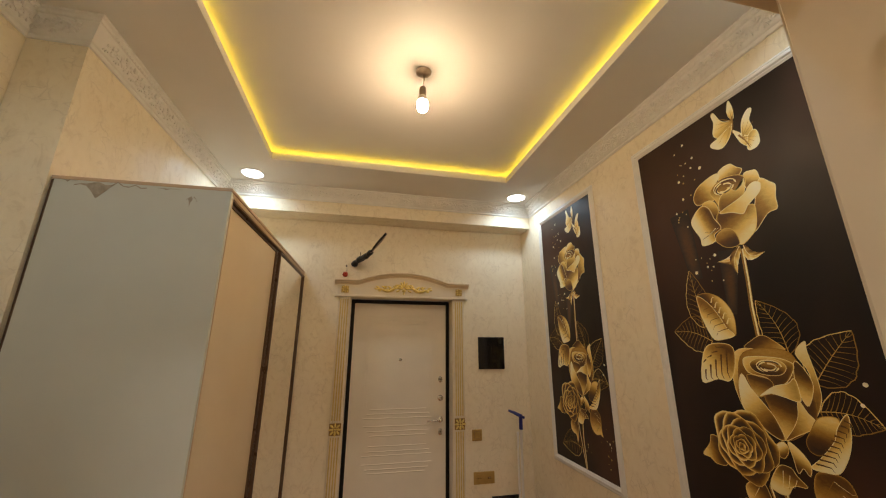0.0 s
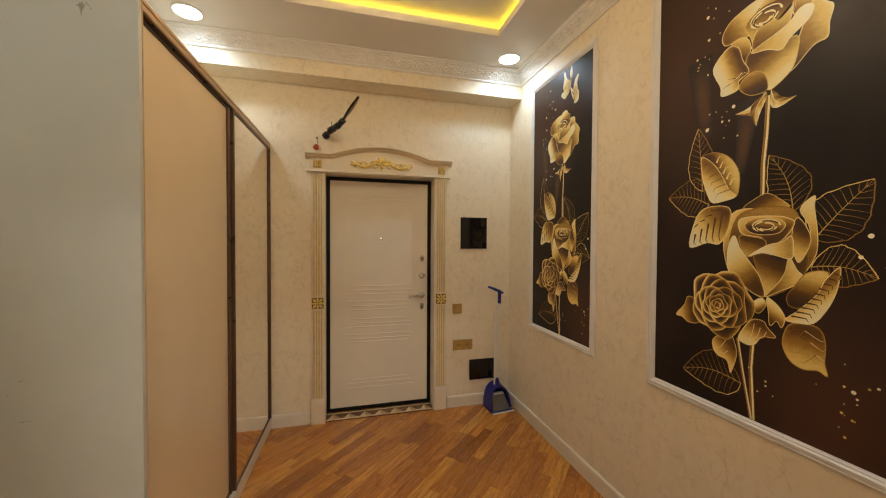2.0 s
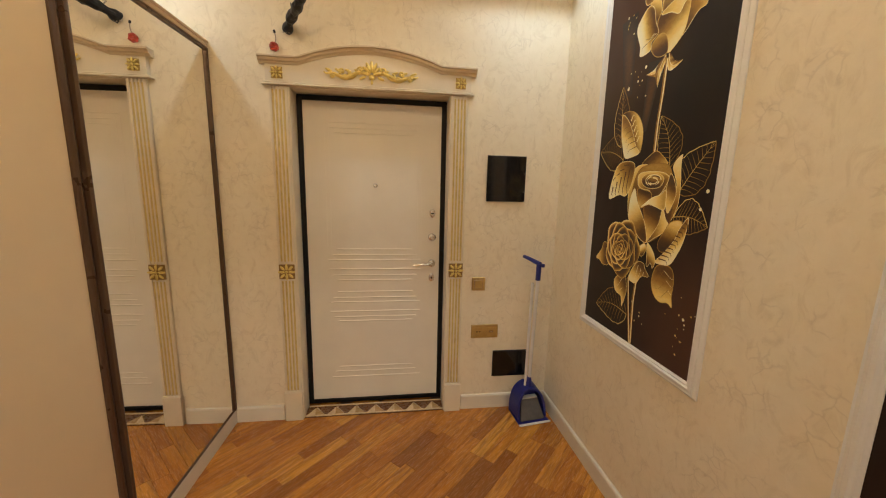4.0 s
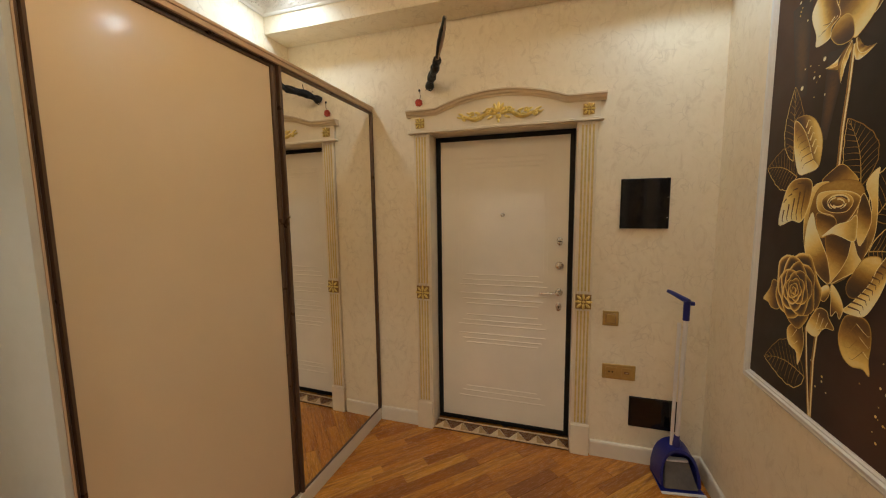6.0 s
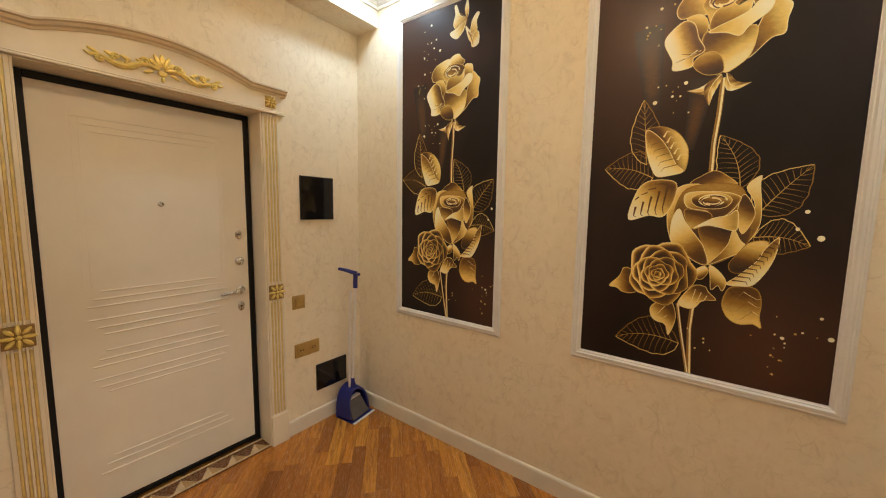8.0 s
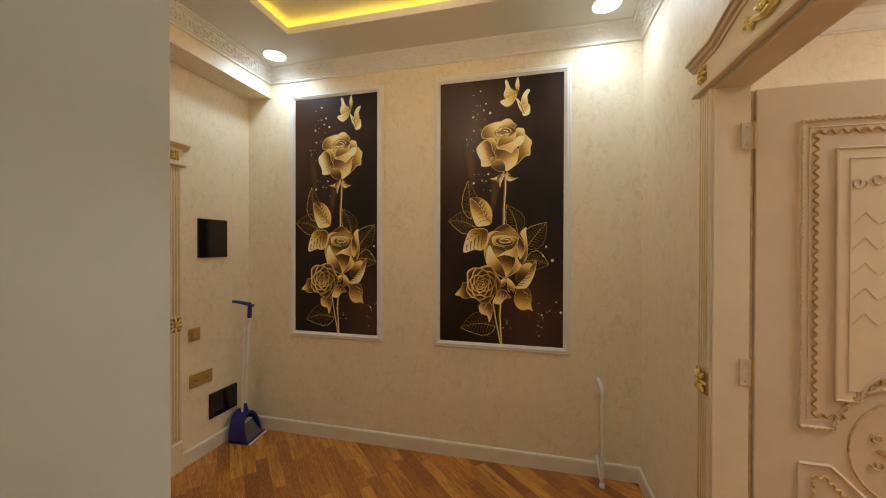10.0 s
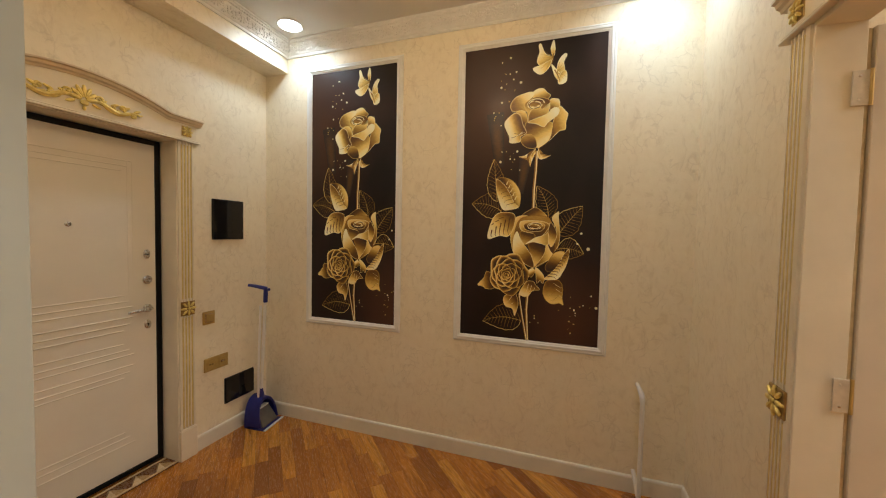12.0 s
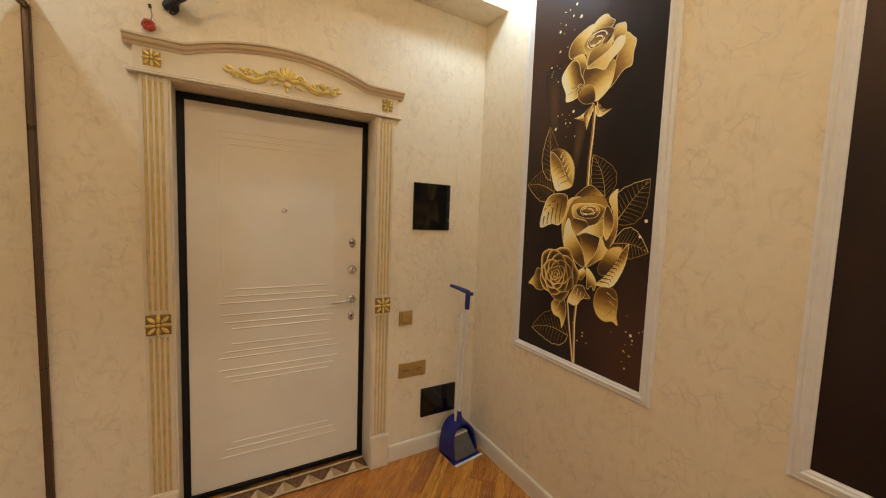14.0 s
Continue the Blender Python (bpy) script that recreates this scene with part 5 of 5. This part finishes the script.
# ---- dustpan leaning in the corner ----
def dustpan():
    t = thing("dustpan", pose(1.374, 3.118, 0, 0, 0, 8) @ Matrix.Diagonal((0.98, 1, 1.02, 1)), "blue long-handled dustpan with brush standing in the corner", "dustpan")
    # pan: a hood of U shape, open at the front
    bm = bmesh.new()
    n, outer, inner = 20, [], []
    for i in range(n + 1):
        a = math.pi * i / n
        outer.append((-0.108 * math.cos(a) * (1.0 if abs(math.cos(a)) < 0.98 else 1.02), 0.02 + 0.205 * math.sin(a) ** 0.62))
        inner.append((-0.095 * math.cos(a), 0.02 + 0.187 * math.sin(a) ** 0.62))
    extrude_xz(bm, outer + [(0.108, 0.006), (-0.108, 0.006)], 0.085, 0.095)
    for row, q in zip((outer,), (inner,)):
        va = [bm.verts.new((x, 0.085, z)) for x, z in row]
        vb = [bm.verts.new((x * 0.97, -0.005 - 0.045 * (1 - z / 0.225), z * 0.93)) for x, z in row]
        vc = [bm.verts.new((x * 0.97, -0.003 - 0.045 * (1 - z / 0.225), z * 0.93)) for x, z in q]
        vd = [bm.verts.new((x, 0.080, z)) for x, z in q]
        for i in range(n):
            bm.faces.new((va[i], va[i + 1], vb[i + 1], vb[i]))
            bm.faces.new((vb[i], vb[i + 1], vc[i + 1], vc[i]))
            bm.faces.new((vc[i], vc[i + 1], vd[i + 1], vd[i]))
    pan = part("pan", bm, BLUE, t, "blue plastic dustpan hood", True)
    bm = bmesh.new()
    loft(bm, [(-0.106, 0.085, 0.002), (0.106, 0.085, 0.002), (0.106, 0.085, 0.008), (-0.106, 0.085, 0.008)], [(-0.114, -0.075, 0.001), (0.114, -0.075, 0.001), (0.114, -0.075, 0.004), (-0.114, -0.075, 0.004)])
    part("floor_plate", bm, BLUE, pan)
    part("lip", made(box, -0.116, 0.116, -0.092, -0.074, 0.001, 0.008, 0.002), PIPEWHITE, pan, "white rubber lip")
    # brush clipped in the pan
    bm = bmesh.new()
    loft(bm, [(-0.088, -0.055, 0.010), (0.088, -0.055, 0.010), (0.088, -0.020, 0.010), (-0.088, -0.020, 0.010)], [(-0.062, 0.012, 0.128), (0.062, 0.012, 0.128), (0.062, 0.040, 0.128), (-0.062, 0.040, 0.128)])
    br = part("brush", bm, GREYPLASTIC, t, "grey brush bristles")
    part("brush_bar", made(box, -0.060, 0.060, 0.004, 0.042, 0.1285, 0.138, 0.003), PIPEWHITE, br, "white brush bar")
    bm = bmesh.new()
    lathe(bm, ((0.022, 0.0), (0.022, 0.045), (0.017, 0.06), (0.014, 0.085)), (0.0, 0.030, 0.190), "z", 14)
    part("collar", bm, BLUE, t, "", True)
    part("handle", made(tube, [(0.002, 0.030, 0.26), (-0.004, 0.008, 0.6), (-0.012, -0.018, 0.975)], 0.0115, 10), PIPEWHITE, t, "white long handle tube", True)
    part("brush_handle", made(tube, [(-0.022, 0.040, 0.18), (-0.026, 0.028, 0.6), (-0.032, 0.010, 0.93)], 0.0095, 10), PIPEWHITE, t, "white brush handle tube", True)
    grip = part("grip", made(tube, [(-0.012, -0.017, 0.955), (-0.014, -0.022, 1.06)], 0.0165, 10), BLUE, t, "blue grip", True)
    part("hook", made(tube, [(-0.008, -0.030, 1.058), (-0.026, 0.005, 1.068), (-0.044, 0.050, 1.080), (-0.062, 0.095, 1.088)], 0.013, 8, [1.15, 1.1, 0.95, 0.8]), BLUE, grip, "blue hanging hook", True)
    part("clip", made(box, -0.004, 0.018, -0.042, -0.020, 1.040, 1.060, 0.003), BLUE, grip)


dustpan()


# ---- white pipe stub by the east wall ----
def pipe():
    t = thing("heating_pipe", pose(EAST, 0.461, 0), "white plastic pipe bent out of the wall near the floor", "pipe")

    def bend(p, c, q, n=6):
        P, C, Q = Vector(p), Vector(c), Vector(q)
        return [tuple((1 - f) ** 2 * P + 2 * f * (1 - f) * C + f * f * Q) for f in [i / n for i in range(n + 1)]]

    x = -0.105
    pts = [(-0.001, 0.0, 0.662), (-0.06, -0.006, 0.648)] + bend((x + 0.02, -0.010, 0.634), (x, -0.012, 0.628), (x, -0.012, 0.600))
    part("upper_elbow", made(tube, pts, 0.0145, 10, [0.8, 0.9] + [1.05] * 7), PIPEWHITE, t, "", True)
    part("riser", made(tube, [(x, -0.012, 0.602), (x, -0.012, 0.07)], 0.0125, 10), PIPEWHITE, t, "", True)
    pts = [(x, -0.012, 0.085)] + bend((x, -0.012, 0.055), (x, -0.012, 0.030), (x + 0.02, -0.010, 0.045)) + [(-0.001, 0.004, 0.140)]
    part("lower_elbow", made(tube, pts, 0.0125, 10), PIPEWHITE, t, "", True)
    part("foot", made(lathe, ((0.017, 0.0), (0.017, 0.020), (0.013, 0.030)), (x, -0.012, 0.0), "z", 12), PIPEWHITE, t, "", True)


pipe()


# ---- lamps ----
def spot(x, y):
    t = thing("downlight", pose(x, y, CEIL), "round recessed ceiling downlight with a white rim, lit", "downlight", "ceiling downlights")
    bm = bmesh.new()
    lathe(bm, ((0.078, -0.0005), (0.090, -0.0005), (0.090, -0.004), (0.086, -0.006), (0.080, -0.005)), (0, 0, 0), "z", 36)
    part("rim", bm, WHITE, t, "", True)
    part("diffuser", made(lathe, ((0.079, -0.0055), (0.074, -0.0080), (0.020, -0.0095)), (0, 0, 0), "z", 32), DIFFUSER, t, "glowing white diffuser", True)
    lamp = bpy.data.lights.new("downlight_lamp", "AREA")
    lamp.shape, lamp.size, lamp.energy, lamp.color, lamp.spread = "DISK", 0.14, SPOT_WATTS, SPOT_TINT, radians(152)
    ob = new("lamp", lamp)
    ob.parent = t
    ob.location = (0, 0, -0.012)


for x, y in ((1.308, 2.816), (-0.967, 2.817), (1.283, 0.465), (-0.967, 0.480)):
    spot(x, y)
# unseen lamp of assumed form, added for the light from the next room
t = thing("unseen_room_lamp", pose(0.0, -2.0, CEIL), "unseen round lamp added for the light from the next room, lit", "ceiling lamp")
part("base_plate", made(lathe, ((0.20, -0.0005), (0.21, -0.008), (0.20, -0.020)), (0, 0, 0), "z", 32), WHITE, t, "", True)
part("lamp_bowl", made(lathe, ((0.30, -0.0205), (0.31, -0.035), (0.28, -0.065), (0.18, -0.092), (0.04, -0.102)), (0, 0, 0), "z", 36), ROOMLIGHT, t, "glowing bowl of the unseen lamp", True)


def pendant():
    t = thing("bare_bulb", pose(0.212, 1.525, UPPER), "bare lit bulb hanging on a short wire from the ceiling", "bulb")
    # hook plate made wider and dark to include the socket's shadow on the ceiling
    part("plate_and_shadow", made(lathe, ((0.042, 0.0), (0.042, -0.005), (0.030, -0.014), (0.006, -0.018)), (0, 0, -0.0005), "z", 20), CABLE, t, "small ceiling hook plate, widened as a dark disc for the shadow round it", True)
    part("cord", made(tube, [(0, 0, -0.012), (0.004, 0.002, -0.045), (-0.002, 0.0, -0.105)], 0.0035, 7), CABLE, t, "twisted wire", True)
    part("socket", made(lathe, ((0.008, -0.098), (0.017, -0.104), (0.019, -0.120), (0.018, -0.148), (0.015, -0.152)), (-0.002, 0, 0), "z", 18), CABLE, t, "grey lamp holder", True)
    part_of_bulb = ((0.015, -0.152), (0.019, -0.160), (0.0275, -0.180), (0.0285, -0.190), (0.010, -0.1905))
    part("bulb_collar", made(lathe, part_of_bulb, (-0.002, 0, 0), "z", 24), WHITE, t, "white bulb collar", True)
    prof = ((0.0270, -0.191), (0.0295, -0.198), (0.031, -0.210), (0.030, -0.222), (0.026, -0.236), (0.015, -0.247), (0.004, -0.250))
    part("bulb", made(lathe, prof, (-0.002, 0, 0), "z", 24), BULBGLASS, t, "glowing warm bulb", True)


pendant()

# ---- floor: diagonal planks on a dark bed ----
floor = structure("floor", made(box, -1.6, EAST + 0.2, SOUTH - 0.11, NORTH + 0.2, -0.12, -0.0125), SLAB, "honey-brown diagonal hardwood plank floor", "floor")
structure("room_floor", made(box, -2.4, 1.9, -3.15, SOUTH - 0.11, -0.12, 0.0), WOOD, "honey-brown wooden floor of the next room", "floor")
PLANK_W, LENGTHS = 0.078, (0.34, 0.42, 0.50, 0.58)


def plank_mesh(ln):
    bm = bmesh.new()
    w, g, c = PLANK_W / 2 - 0.0004, 0.0004, 0.0011
    low = [(g, -w), (ln - g, -w), (ln - g, w), (g, w)]
    top = [(g + c, -w + c), (ln - g - c, -w + c), (ln - g - c, w - c), (g + c, w - c)]
    rows = [[bm.verts.new((x, y, z)) for x, y in row] for row, z in ((low, -0.012), (low, -0.0008), (top, 0.0))]
    for a, b in zip(rows, rows[1:]):
        for i in range(4):
            bm.faces.new((a[i], a[(i + 1) % 4], b[(i + 1) % 4], b[i]))
    bm.faces.new(rows[2])
    return mesh_of("plank", bm, WOOD)


PLANKS = [plank_mesh(ln) for ln in LENGTHS]
rng = random.Random(11)
d, s = Vector((1, 1, 0)).normalized(), Vector((-1, 1, 0)).normalized()
for row in range(-40, 60):
    off = row * PLANK_W
    a = -2.2 + rng.uniform(0, 0.5)
    while a < 4.6:
        k = rng.randrange(4)
        ln = LENGTHS[k]
        c = d * (a + ln / 2) + s * off
        ends = [d * a + s * off, d * (a + ln) + s * off, c]
        inside = [NICHE - 0.03 < e.x < EAST + 0.03 and SOUTH - 0.03 < e.y < NORTH + 0.03 and not (e.x < -0.63 and e.y > PIER + 0.08) for e in ends]
        if any(inside):
            ob = new("plank", PLANKS[k])
            ob.parent = floor
            ob.matrix_basis = Matrix.Translation(d * a + s * off) @ Matrix.Rotation(radians(45), 4, "Z")
        a += ln
